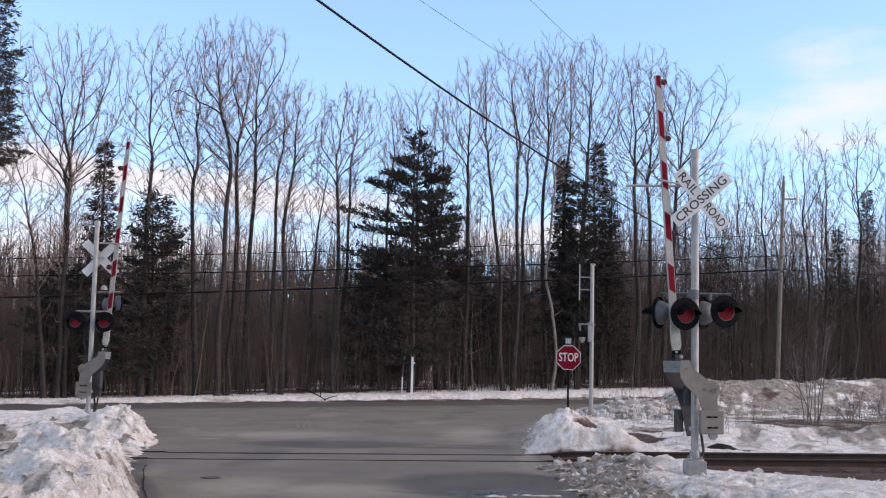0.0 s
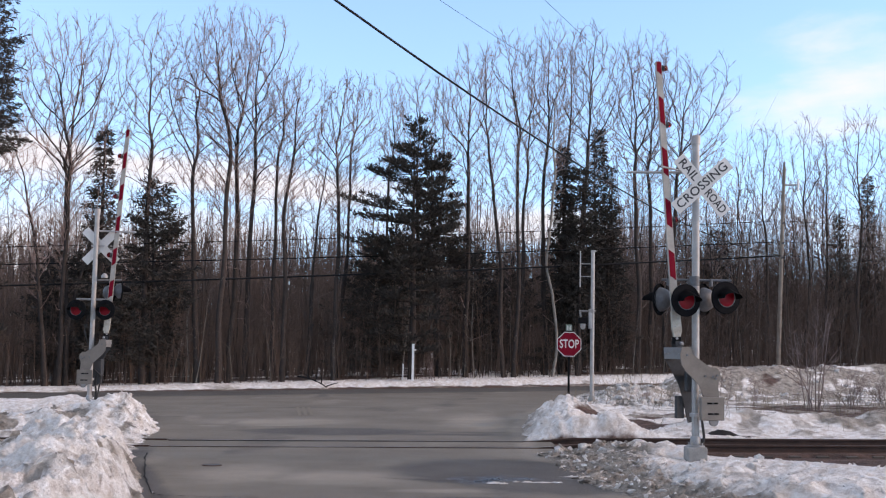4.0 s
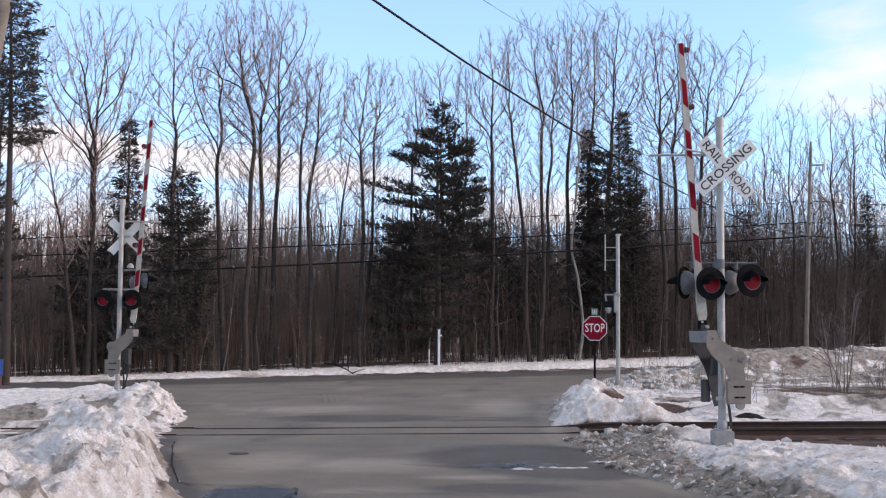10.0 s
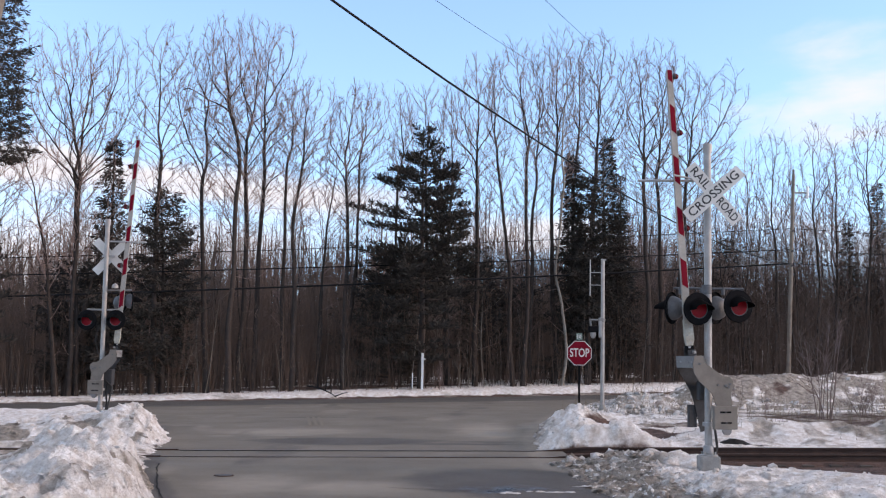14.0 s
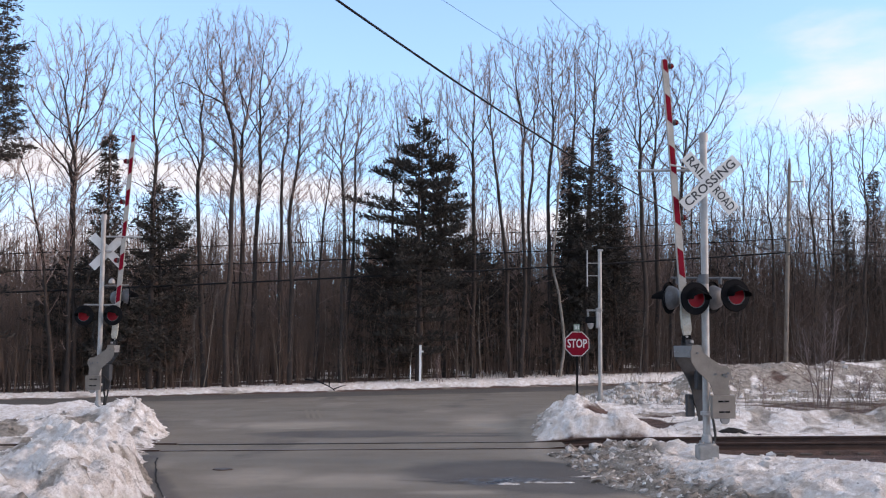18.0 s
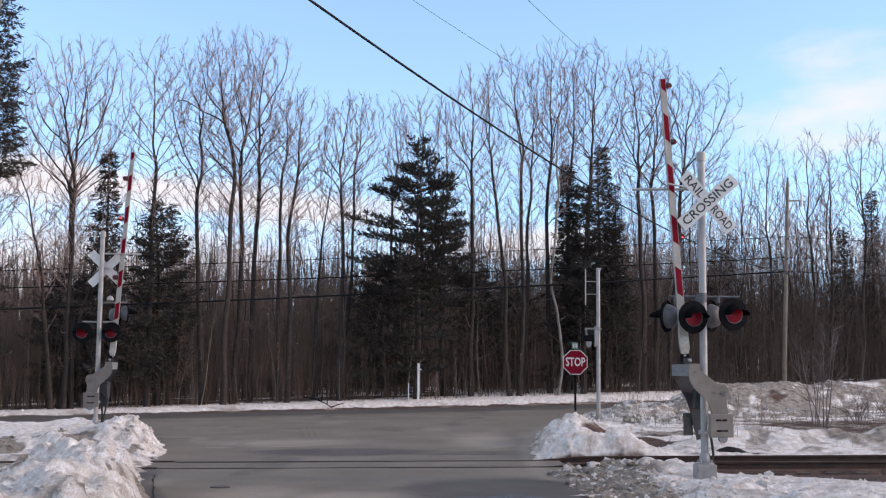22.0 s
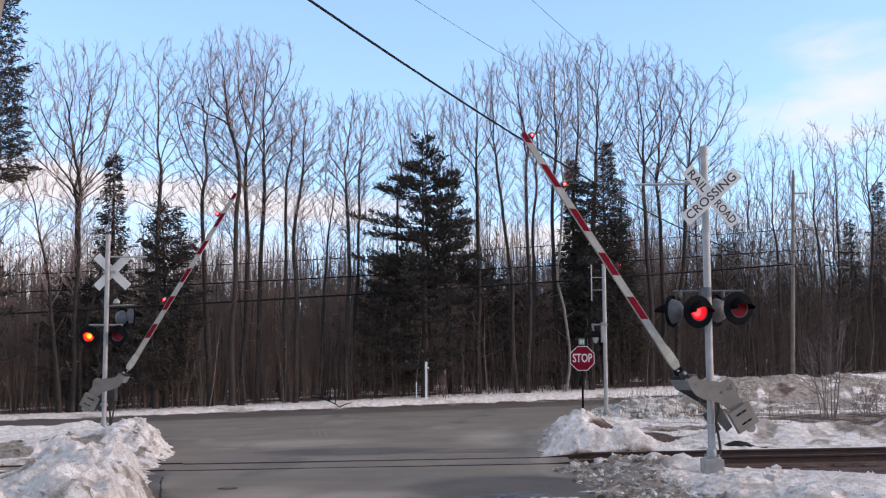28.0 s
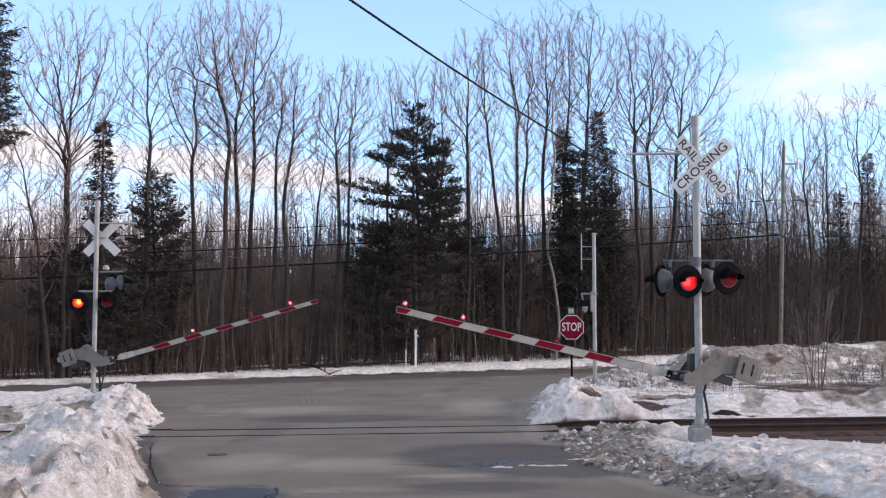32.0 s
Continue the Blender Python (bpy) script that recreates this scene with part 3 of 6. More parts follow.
def part(name, bm, material, parent, label="", smooth=False):
    me = bpy.data.meshes.new(name)
    bmesh.ops.recalc_face_normals(bm, faces=bm.faces)
    bm.to_mesh(me)
    bm.free()
    if smooth:
        me.polygons.foreach_set("use_smooth", np.ones(len(me.polygons), bool))
        me.set_sharp_from_angle(angle=radians(35))
    for m in (material if isinstance(material, (list, tuple)) else (material,)):
        me.materials.append(m)
    ob = new(name, me)
    ob.parent = parent
    return tagged(ob, label)


def box(bm, size, m=None, bevel=0.0):
    made = bmesh.ops.create_cube(bm, size=1.0, matrix=(m or Matrix()) @ Matrix.Diagonal((*size, 1)))
    if bevel:
        edges = list({e for v in made["verts"] for e in v.link_edges})
        bmesh.ops.bevel(bm, geom=edges, offset=bevel, segments=2, profile=0.6, affect="EDGES")
    return bm


def rod(bm, a, b, r1, r2=None, sides=16):
    a, b = Vector(a), Vector(b)
    d = b - a
    m = Matrix.Translation((a + b) / 2) @ d.to_track_quat("Z", "Y").to_matrix().to_4x4()
    bmesh.ops.create_cone(bm, cap_ends=True, segments=sides, radius1=r1, radius2=r1 if r2 is None else r2, depth=d.length, matrix=m)
    return bm


def lathe(bm, profile, m=None, sides=28, closed=True):
    """A turned shape about z from (radius, height) pairs."""
    rings = []
    for r, h in profile:
        rings.append([bm.verts.new((m or Matrix()) @ Vector((r * math.cos(2 * math.pi * k / sides), r * math.sin(2 * math.pi * k / sides), h)))
                      for k in range(sides)])
    for lo, hi in zip(rings, rings[1:]):
        for k in range(sides):
            bm.faces.new((lo[k], lo[(k + 1) % sides], hi[(k + 1) % sides], hi[k]))
    for ring, first in ((rings[0], True), (rings[-1], False)):
        if closed and (profile[0] if first else profile[-1])[0] > 1e-4:
            bm.faces.new(ring[::-1] if first else ring)
    return bm


def plate(bm, outline, y0, y1):
    """A plate cut to an outline in x and z, from y0 to y1."""
    lo = [bm.verts.new((x, y0, z)) for x, z in outline]
    hi = [bm.verts.new((x, y1, z)) for x, z in outline]
    bm.faces.new(lo)
    bm.faces.new(hi[::-1])
    for k in range(len(outline)):
        j = (k + 1) % len(outline)
        bm.faces.new((lo[k], hi[k], hi[j], lo[j]))
    return bm


def words(text, size, m, material, name, parent, depth=0.002, spacing=1.0):
    cu = bpy.data.curves.new(name, "FONT")
    cu.body, cu.size, cu.extrude, cu.align_x, cu.align_y = text, size, depth, "CENTER", "CENTER"
    cu.space_character = spacing
    cu.resolution_u = 3
    cu.offset = 0.012 * size
    ob = new(name, cu)
    me = bpy.data.meshes.new_from_object(ob.evaluated_get(bpy.context.evaluated_depsgraph_get()))
    bpy.data.objects.remove(ob)
    me.materials.clear()
    me.materials.append(material)
    out = new(name, me)
    out.parent = parent
    out.matrix_local = m
    return out


def thing(name, m, label, category, group=""):
    ob = new(name)
    ob.matrix_world = m
    ob.empty_display_size = 0.2
    return tagged(ob, label, category, group)


# ---- trees ----
class Tubes:
    """Tapering tubes gathered into one mesh."""

    def __init__(self):
        self.v, self.f = [], []

    def tube(self, points, radii, sides):
        start = len(self.v)
        n = len(points)
        for k, (p, r) in enumerate(zip(points, radii)):
            d = (points[min(k + 1, n - 1)] - points[max(k - 1, 0)]).normalized()
            a = d.cross(Vector((0.31, 0.95, 0.05))).normalized()
            b = d.cross(a)
            for j in range(sides):
                w = 2 * math.pi * j / sides
                self.v.append(tuple(p + (a * math.cos(w) + b * math.sin(w)) * r))
        for k in range(n - 1):
            for j in range(sides):
                o, q = start + k * sides, (j + 1) % sides
                self.f.append((o + j, o + q, o + sides + q, o + sides + j))


def stem(rng, start, way, length, r, segments, wander, lift=0.0, tip=0.25):
    """Points and radii of a wandering stem."""
    pts, rad, p, d = [start.copy()], [r], start.copy(), way.normalized()
    for k in range(segments):
        d = (d + Vector((rng.gauss(0, wander), rng.gauss(0, wander), rng.gauss(0, wander) + lift))).normalized()
        p = p + d * (length / segments)
        pts.append(p.copy())
        rad.append(r * (1 - (1 - tip) * (k + 1) / segments))
    return pts, rad


def sideways(rng, d, spread_deg):
    """A direction off d by about the given angle."""
    a = d.cross(Vector((rng.gauss(0, 1), rng.gauss(0, 1), rng.gauss(0, 1)))).normalized()
    w = radians(spread_deg * rng.uniform(0.75, 1.25))
    return (d * math.cos(w) + a * math.sin(w)).normalized()


def along(pts, rad, f):
    k = min(int(f * (len(pts) - 1)), len(pts) - 2)
    u = f * (len(pts) - 1) - k
    return pts[k].lerp(pts[k + 1], u), (pts[k + 1] - pts[k]).normalized(), rad[k] * (1 - u) + rad[k + 1] * u


def crown_reach(u):
    """How wide a crown is at the height u of it, from 0 (lowest limbs) to 1 (top)."""
    return (0.25 + 0.75 * (u / 0.55) ** 0.8) if u < 0.55 else math.sqrt(max(0.0, 1 - 0.72 * ((u - 0.55) / 0.45) ** 2))


def grown_tree(seed, height, crown_low, wide, off=0.0, stems=1, buds=300, girth=0.15, bent=0.02, twigs=3, fine=0.0088, rise=0.03, steep=0.70, kill=0.28):
    """A leafless tree that grows towards the buds of its crown: forking limbs, then boughs, then twigs. Trunk and crown as gatherings of tubes."""
    rng = random.Random(seed)
    span, step = height - crown_low, 0.25
    pos, up, ways = [], [], []

    def node(p, parent, way):
        pos.append(p)
        up.append(parent)
        ways.append(way)
        return len(pos) - 1
    for s in range(stems):
        p = Vector((0.5 * s * rng.choice((-1, 1)), rng.uniform(-0.2, 0.2) * s, -0.25))
        goal = Vector((off * 0.5 + (0.30 * wide * (1 if s % 2 else -1) if stems > 1 else 0), 0, crown_low + span * (rng.uniform(0.14, 0.52) if stems == 1 else rng.uniform(0.12, 0.4))))
        d = Vector((0, 0, 1))
        last = node(p, -1, d)
        while p.z < goal.z:
            to_goal = (goal - p).normalized()
            d = (d * 0.75 + to_goal * 0.25 + Vector((rng.gauss(0, bent), rng.gauss(0, bent), 0))).normalized()
            p = p + d * 0.4
            last = node(p, last, d)
    want = []
    while len(want) < buds:
        u = rng.random() ** 0.85
        w, r = rng.uniform(0, 2 * math.pi), math.sqrt(rng.random())
        if r < 0.5 and rng.random() < 0.5:
            continue
        r *= wide * crown_reach(u) * (0.84 + 0.20 * math.sin(2.0 * w + seed) * math.sin(5.0 * u + seed) + 0.24 * math.sin(3.0 * w + 9.0 * u + 2.0 * seed))
        u *= 0.93 + 0.07 * math.sin(3.0 * w + seed * 1.7)
        want.append((off + r * math.cos(w), 0.8 * r * math.sin(w), crown_low + span * u))
    want = np.array(want)
    P = np.array([tuple(p) for p in pos])

    def reach_to(nodes):
        """How far each bud is from each node; wood that lies too flat below a bud counts as farther."""
        d = want[:, None] - nodes[None]
        true = np.linalg.norm(d, axis=2)
        return true + 0.8 * np.maximum(0, steep * np.hypot(d[..., 0], d[..., 1]) - d[..., 2]), true
    gap, true = reach_to(P)
    near, dist = gap.argmin(1), gap.min(1)
    kids = [[] for _ in pos]
    for k, q in enumerate(up):
        if q >= 0:
            kids[q].append(ways[k])
    for _ in range(170):
        if len(want) < 4:
            break
        pull = want - np.array([tuple(pos[k]) for k in near])
        pull /= np.maximum(np.linalg.norm(pull, axis=1, keepdims=True), 1e-6)
        total = {}
        for k, v in zip(near, pull):
            total[k] = total.get(k, 0) + v
        fresh = []
        for k, v in total.items():
            d = Vector(v).normalized() * 0.55 + ways[k] * 0.75 + Vector((rng.gauss(0, 0.11), rng.gauss(0, 0.11), rise + rng.gauss(0, 0.07)))
            d.normalize()
            if len(kids[k]) > 3 or any(d.dot(e) > 0.985 for e in kids[k]):
                continue
            kids[k].append(d)
            fresh.append(node(pos[k] + d * step, k, d))
            kids.append([])
        if not fresh:
            break
        F = np.array([tuple(pos[k]) for k in fresh])
        gap, true = reach_to(F)
        j = gap.argmin(1)
        g = gap[np.arange(len(want)), j]
        better = g < dist
        near = np.where(better, np.array(fresh)[j], near)
        dist = np.where(better, g, dist)
        left = true.min(1) > kill
        want, near, dist = want[left], near[left], dist[left]
    # girth: a limb carries what its boughs carry
    n = len(pos)
    load, heir, weight = [0.0] * n, [-1] * n, [0.0] * n
    for k in range(n - 1, -1, -1):
        if load[k] == 0:
            load[k] = 1.0                                # a tip
        q = up[k]
        if q >= 0:
            load[q] += load[k]
            if load[k] > weight[q]:
                weight[q], heir[q] = load[k], k
    rad = [min(girth, fine * v ** 0.455) for v in load]
    for k in range(n):
        if up[k] >= 0 and pos[k].z < crown_low * 0.8:
            rad[k] = girth * (1.0 - 0.42 * max(0.0, pos[k].z) / crown_low) / (1 + 0.2 * (stems - 1))
        elif up[k] < 0:
            rad[k] = girth * 1.25
    for k in range(n):
        if up[k] >= 0:
            rad[k] = min(rad[k], rad[up[k]])
    trunk, crown = Tubes(), Tubes()
    for k in range(n):
        if up[k] >= 0 and heir[up[k]] == k:
            continue
        chain = [k] if up[k] < 0 else [up[k], k]
        while heir[chain[-1]] >= 0:
            chain.append(heir[chain[-1]])
        radii = [rad[c] for c in chain]
        if up[k] >= 0:
            radii[0] = radii[1]
        thick = radii[0]
        cut = len(chain)
        if thick > 0.026:
            cut = next((c for c, r in enumerate(radii) if r < 0.022), len(chain))
            trunk.tube([pos[c] for c in chain[:cut + 1]], radii[:cut + 1], 7 if thick > 0.08 else 5 if thick > 0.045 else 4)
            chain, radii = chain[cut:], radii[cut:]
        if len(chain) > 1:
            crown.tube([pos[c] for c in chain], radii, 3)
    for k in range(n):
        if load[k] <= 4 and pos[k].z > crown_low * 0.7:
            for _ in range(twigs if load[k] == 1.0 else 1):
                tp, tr = stem(rng, pos[k], sideways(rng, ways[k], 30 if load[k] == 1.0 else 42), rng.uniform(0.16, 0.42), fine * 0.75, 2 if load[k] == 1.0 else 1, 0.12, 0.10, 0.6)
                crown.tube(tp, tr, 3)
    # short dead snags lower down
    for k in range(n):
        if heir[k] >= 0 and 1.5 < pos[k].z < crown_low and rng.random() < 0.22:
            lp, lr = stem(rng, pos[k], sideways(rng, ways[k], 68), rng.uniform(0.4, 1.5), 0.016, 3, 0.18, 0.05, 0.4)
            crown.tube(lp, lr, 3)
            tp, tr = stem(rng, lp[2], sideways(rng, Vector((0, 0, 1)), 40), rng.uniform(0.2, 0.5), 0.009, 2, 0.15, 0.05, 0.5)
            crown.tube(tp, tr, 3)
    return trunk, crown


def tree_thing(trunk, crown, m, label, bark=None, group="bare trees of the wood"):
    t = thing("bare_tree", m, label, "tree", group)
    mesh_ob("trunk", trunk.v, trunk.f, bark or BARK, t, smooth=True)
    mesh_ob("crown", crown.v, crown.f, TWIG, t, "leafless grey-brown twigs")
    return t


def woods_z(x, y):
    z, _, _ = land(np.array([[float(x)]]), np.array([[float(y)]]))
    return float(z[0, 0])


def hardwood(x, y, height, crown_low, wide, off=0.0, stems=1, buds=300, bark=None, label="tall leafless hardwood tree at the edge of the wood", girth=None, bent=0.032):
    seed = int(abs(x) * 131 + y * 17) % 9973
    trunk, crown = grown_tree(seed, height, crown_low - 2.6, wide * 1.72, off, stems, int(buds * 1.75), girth or 0.07 + 0.0052 * height, bent)
    return tree_thing(trunk, crown, pose(x, y, woods_z(x, y)), label, bark)


def edge_of_wood():
    """The tall trees along the far road, from left to right."""
    hardwood(-16.3, 50.9, 16.6, crown_low=7.6, wide=1.6, off=-0.3, stems=2, buds=560)
    hardwood(-15.6, 51.5, 16.9, crown_low=8.0, wide=1.4, off=0.5, stems=2, buds=470)
    hardwood(-12.5, 52.6, 17.1, crown_low=10.5, wide=1.5, off=-0.1, stems=1, buds=230)
    hardwood(-10.2, 53.3, 17.3, crown_low=10.6, wide=1.3, off=-0.6, stems=1, buds=330)
    hardwood(-9.2, 53.1, 17.7, crown_low=10.5, wide=1.2, off=-0.5, stems=1, buds=480)
    hardwood(-8.9, 53.9, 17.7, crown_low=9.6, wide=1.4, off=0.2, stems=1, buds=420)
    hardwood(-8.3, 54.9, 17.9, crown_low=10.8, wide=1.3, off=0.4, stems=1, buds=420)
    hardwood(-6.9, 54.8, 14.7, crown_low=10.2, wide=0.8, off=0.1, stems=1, buds=220)
    hardwood(-6.4, 54.2, 15.1, crown_low=10.1, wide=1.0, off=0.5, stems=1, buds=300)
    hardwood(-5.4, 55.8, 12.8, crown_low=8.3, wide=0.9, off=0.8, stems=1, buds=130)
    hardwood(-4.1, 55.3, 15.0, crown_low=10.4, wide=1.1, off=-0.0, stems=1, buds=330)
    hardwood(-4.0, 57.2, 15.3, crown_low=10.1, wide=1.0, off=0.8, stems=1, buds=220)
    hardwood(-1.8, 57.4, 15.0, crown_low=11.0, wide=0.8, off=0.2, stems=1, buds=170)
    hardwood(-0.4, 59.3, 15.8, crown_low=11.2, wide=1.4, off=-0.0, stems=1, buds=340)
    hardwood(0.9, 60.2, 15.6, crown_low=10.7, wide=0.9, off=0.2, stems=1, buds=220)
    hardwood(2.3, 57.6, 16.8, crown_low=10.6, wide=1.2, off=-0.1, stems=1, buds=420)
    hardwood(4.2, 57.7, 17.6, crown_low=10.8, wide=1.4, off=-0.2, stems=2, buds=560)
    hardwood(5.2, 59.5, 17.7, crown_low=11.1, wide=0.9, off=0.4, stems=1, buds=260)
    hardwood(6.4, 59.3, 18.6, crown_low=11.3, wide=1.1, off=0.1, stems=1, buds=380)
    hardwood(7.7, 61.7, 18.7, crown_low=12.0, wide=1.0, off=0.3, stems=1, buds=260)
    hardwood(8.4, 61.0, 18.8, crown_low=12.1, wide=1.5, off=0.7, stems=1, buds=400)
    hardwood(11.5, 60.9, 18.2, crown_low=11.1, wide=1.5, off=-0.2, stems=1, buds=400)
    hardwood(12.5, 62.7, 18.8, crown_low=11.4, wide=1.4, off=0.0, stems=1, buds=330)
    hardwood(13.2, 61.9, 17.5, crown_low=10.9, wide=1.8, off=1.3, stems=1, buds=360)
    hardwood(20.7, 68.7, 14.8, crown_low=9.0, wide=1.1, off=-0.1, stems=1, buds=200)
    hardwood(23.3, 69.5, 15.3, crown_low=9.0, wide=1.0, off=0.1, stems=1, buds=180)
    hardwood(25.2, 71.1, 14.4, crown_low=9.1, wide=1.0, off=0.0, stems=1, buds=180)
    hardwood(26.7, 69.5, 16.0, crown_low=9.6, wide=1.2, off=0.0, stems=1, buds=240)
    hardwood(-19.8, 50.4, 16.6, crown_low=9.2, wide=1.8, off=0.2, stems=1, buds=380)
    hardwood(30.9, 71.8, 17.3, crown_low=9.7, wide=1.8, off=0.2, stems=1, buds=240)
    hardwood(6.7, 58.2, 17.6, crown_low=11.5, wide=0.8, off=0.0, buds=110, bark=PALE_BARK, label="pale-barked birch with a bent trunk", girth=0.085, bent=0.07)


def deep_woods():
    """Slender trees that stand deeper in the wood: a few grown shapes, set out again and again."""
    rng = random.Random(7)
    kinds = []
    for k, (low_, wide, buds) in enumerate(((5.0, 1.2, 260), (6.5, 1.0, 210), (4.2, 1.5, 300), (5.5, 1.3, 260), (7.0, 0.9, 170))):
        trunk, crown = grown_tree(500 + k, 14.0, low_, wide, rng.uniform(-0.5, 0.5), 1, buds, 0.062, 0.04, 2, 0.011, kill=0.42)
        kinds.append(tree_thing(trunk, crown, pose(0, 0, 0), "slender leafless tree deeper in the wood"))
    fresh = set(kinds)

    def put(x, y, h):
        t = rng.choice(kinds)
        m = pose(x, y, woods_z(x, y), 0, rng.gauss(0, 1.8), rng.uniform(0, 360))
        if t in fresh:
            fresh.discard(t)
            t.matrix_world = m
        else:
            t = copy_thing(t, m)
        s = h / 14.0
        t.scale = (s, s, s)
    for k in range(170):
        x = rng.uniform(-36, 44)
        put(x, far_edge(x) + 6 + 34 * rng.random() ** 1.1, rng.uniform(7.5, 12.0))
    for k in range(90):
        x = rng.uniform(14, 44)
        put(x, far_edge(x) + 8 + 32 * rng.random(), rng.uniform(10.0, 15.5))


def brush(name, seed, count, x0, x1, near, deep, low, high, material, label, thick=0.02, arms=6):
    """Saplings and shrubs, too many to count."""
    rng = random.Random(seed)
    g = Tubes()
    xs = [rng.uniform(x0, x1) for _ in range(count)]
    ys = [far_edge(x) + near + (deep - near) * rng.random() for x in xs]
    zs, _, _ = land(np.array([xs]), np.array([ys]))
    for x, y, z in zip(xs, ys, zs[0]):
        h = rng.uniform(low, high) * rng.uniform(0.6, 1)
        if near > 9:                                     # the deep wood stands lower towards the right
            h *= 1 - 0.24 * float(ease(0.20, 0.30, np.float64(x / y)))
        pts, rad = stem(rng, Vector((x, y, z - 0.1)), Vector((rng.gauss(0, 0.06), rng.gauss(0, 0.06), 1)), h, thick * rng.uniform(0.5, 1.2) * (0.5 + h / high), 4, 0.05, 0.03, 0.2)
        g.tube(pts, rad, 3)
        for k in range(arms):
            p, d, r = along(pts, rad, rng.uniform(0.25, 0.98))
            bp, br = stem(rng, p, sideways(rng, d, 50), h * rng.uniform(0.13, 0.38), max(r * 0.55, 0.007), 2, 0.16, 0.05, 0.4)
            g.tube(bp, br, 3)
    ob = mesh_ob(name, g.v, g.f, material)
    return tagged(ob, label, "brush", kind="stuff")


def evergreen(m, label, seed, height, radius, kind="pine", low=0.08, full=1.0):
    """kind: pine with spreading upturned plumes, spruce with drooping fans, or round, a dense irregular evergreen."""
    rng = random.Random(seed)
    trunk, limbs = Tubes(), Tubes()
    verts, faces = [], []
    pts, rad = stem(rng, Vector((0, 0, -0.2)), Vector((0, 0, 1)), height + 0.1, min(0.2, 0.017 * height), 9, 0.012, 0.02, 0.06)
    trunk.tube(pts, rad, 7)

    def tuft(p, d, size, breadth):
        a = d.cross(Vector((rng.gauss(0, 1), rng.gauss(0, 1), rng.gauss(0, 1)))).normalized()
        o = len(verts)
        w = size * breadth * rng.uniform(0.6, 1.3)
        q = p + (d + Vector((rng.gauss(0, 0.5), rng.gauss(0, 0.5), rng.gauss(0, 0.5)))).normalized() * size
        mid = p.lerp(q, 0.55)
        verts.extend((tuple(p), tuple(mid + a * w), tuple(q), tuple(mid - a * w)))
        faces.append((o, o + 1, o + 2, o + 3))
    gap, count, droop, rise, inner = {"pine": (0.88, 7, -0.02, 0.05, 0.16), "spruce": (0.34, 6, -0.30, 0.075, 0.10), "round": (0.42, 6, 0.15, 0.06, 0.2)}[kind]
    z, layer = height * low, 0.0
    uneven = [rng.uniform(0.62, 1.2) for _ in range(9)]       # fuller on some sides than on others
    while z < height - 0.10:
        f = z / height
        taper = 1.0 - f
        if kind == "pine":
            reach = radius * (0.08 + 0.94 * min(1.0, taper / 0.50) ** 0.8) * (1.0 if f > 0.3 else 0.75) * rng.uniform(0.72, 1.12)
        elif kind == "spruce":
            reach = radius * (0.03 + 1.0 * taper ** 0.8) * rng.uniform(0.8, 1.1)
        else:
            reach = radius * (0.15 + 0.9 * min(1.0, taper / 0.6) ** 0.55) * rng.uniform(0.75, 1.1)
        for k in range(count):
            w = 2 * math.pi * (k + rng.random() * 0.9) / count + layer
            length = reach * rng.uniform(0.6, 1.15) * uneven[int((w % (2 * math.pi)) / (2 * math.pi) * 9) % 9]
            if length < 0.08 or rng.random() < 0.08:
                continue
            d = Vector((math.cos(w), math.sin(w), droop + 0.9 * max(0, f - 0.75) + rng.gauss(0, 0.08)))
            bp, br = stem(rng, Vector((0, 0, z + rng.uniform(-0.3, 0.3) * gap)), d, length, 0.010 + 0.010 * length, 6, 0.06, rise, 0.2)
            limbs.tube(bp, br, 3)
            # side shoots in a flat fan, each set with plumes of needles
            shoots = max(3, int(length * 6.5))
            for j in range(shoots):
                g = inner + (0.99 - inner) * (j + rng.random()) / shoots
                p, e, r = along(bp, br, min(g, 0.99))
                across = e.cross(Vector((0, 0, 1))).normalized() * (1 if j % 2 else -1)
                way = (e * rng.uniform(0.5, 1.0) + across * rng.uniform(0.4, 1.0) + Vector((0, 0, rng.gauss(0.06, 0.09) if kind == "pine" else rng.gauss(-0.12, 0.16)))).normalized()
                sl = (0.16 + 0.30 * length * (1.12 - g)) * rng.uniform(0.6, 1.2)
                sp, sr = stem(rng, p, way, sl, 0.010, 1, 0.10, 0.10 if kind == "pine" else -0.05, 0.4)
                limbs.tube(sp, sr, 3)
                for _ in range(int((5 + 26 * sl) * full * (0.55 if kind == "pine" and f < 0.38 else 1.0))):
                    q, e2, _r = along(sp, sr, rng.uniform(0.05, 0.999))
                    q = q + Vector((rng.gauss(0, 0.05), rng.gauss(0, 0.05), rng.gauss(0, 0.05)))
                    tuft(q, (e2 + Vector((0, 0, 0.5 if kind == "pine" else -0.1))).normalized(), rng.uniform(0.13, 0.30), 0.16 if kind == "pine" else 0.13)
        z += gap * rng.uniform(0.75, 1.25) * (0.6 + 0.4 * taper)
        layer += 1.9
    t = thing("evergreen_tree", m, label, "tree", "evergreens of the wood")
    mesh_ob("trunk", trunk.v, trunk.f, BARK, t, smooth=True)
    tagged(mesh_ob("bough_frame", limbs.v, limbs.f, BARK, t), kind="stuff")
    tagged(mesh_ob("foliage", verts, faces, NEEDLES, t, "dark green needles"), kind="stuff")
    return t


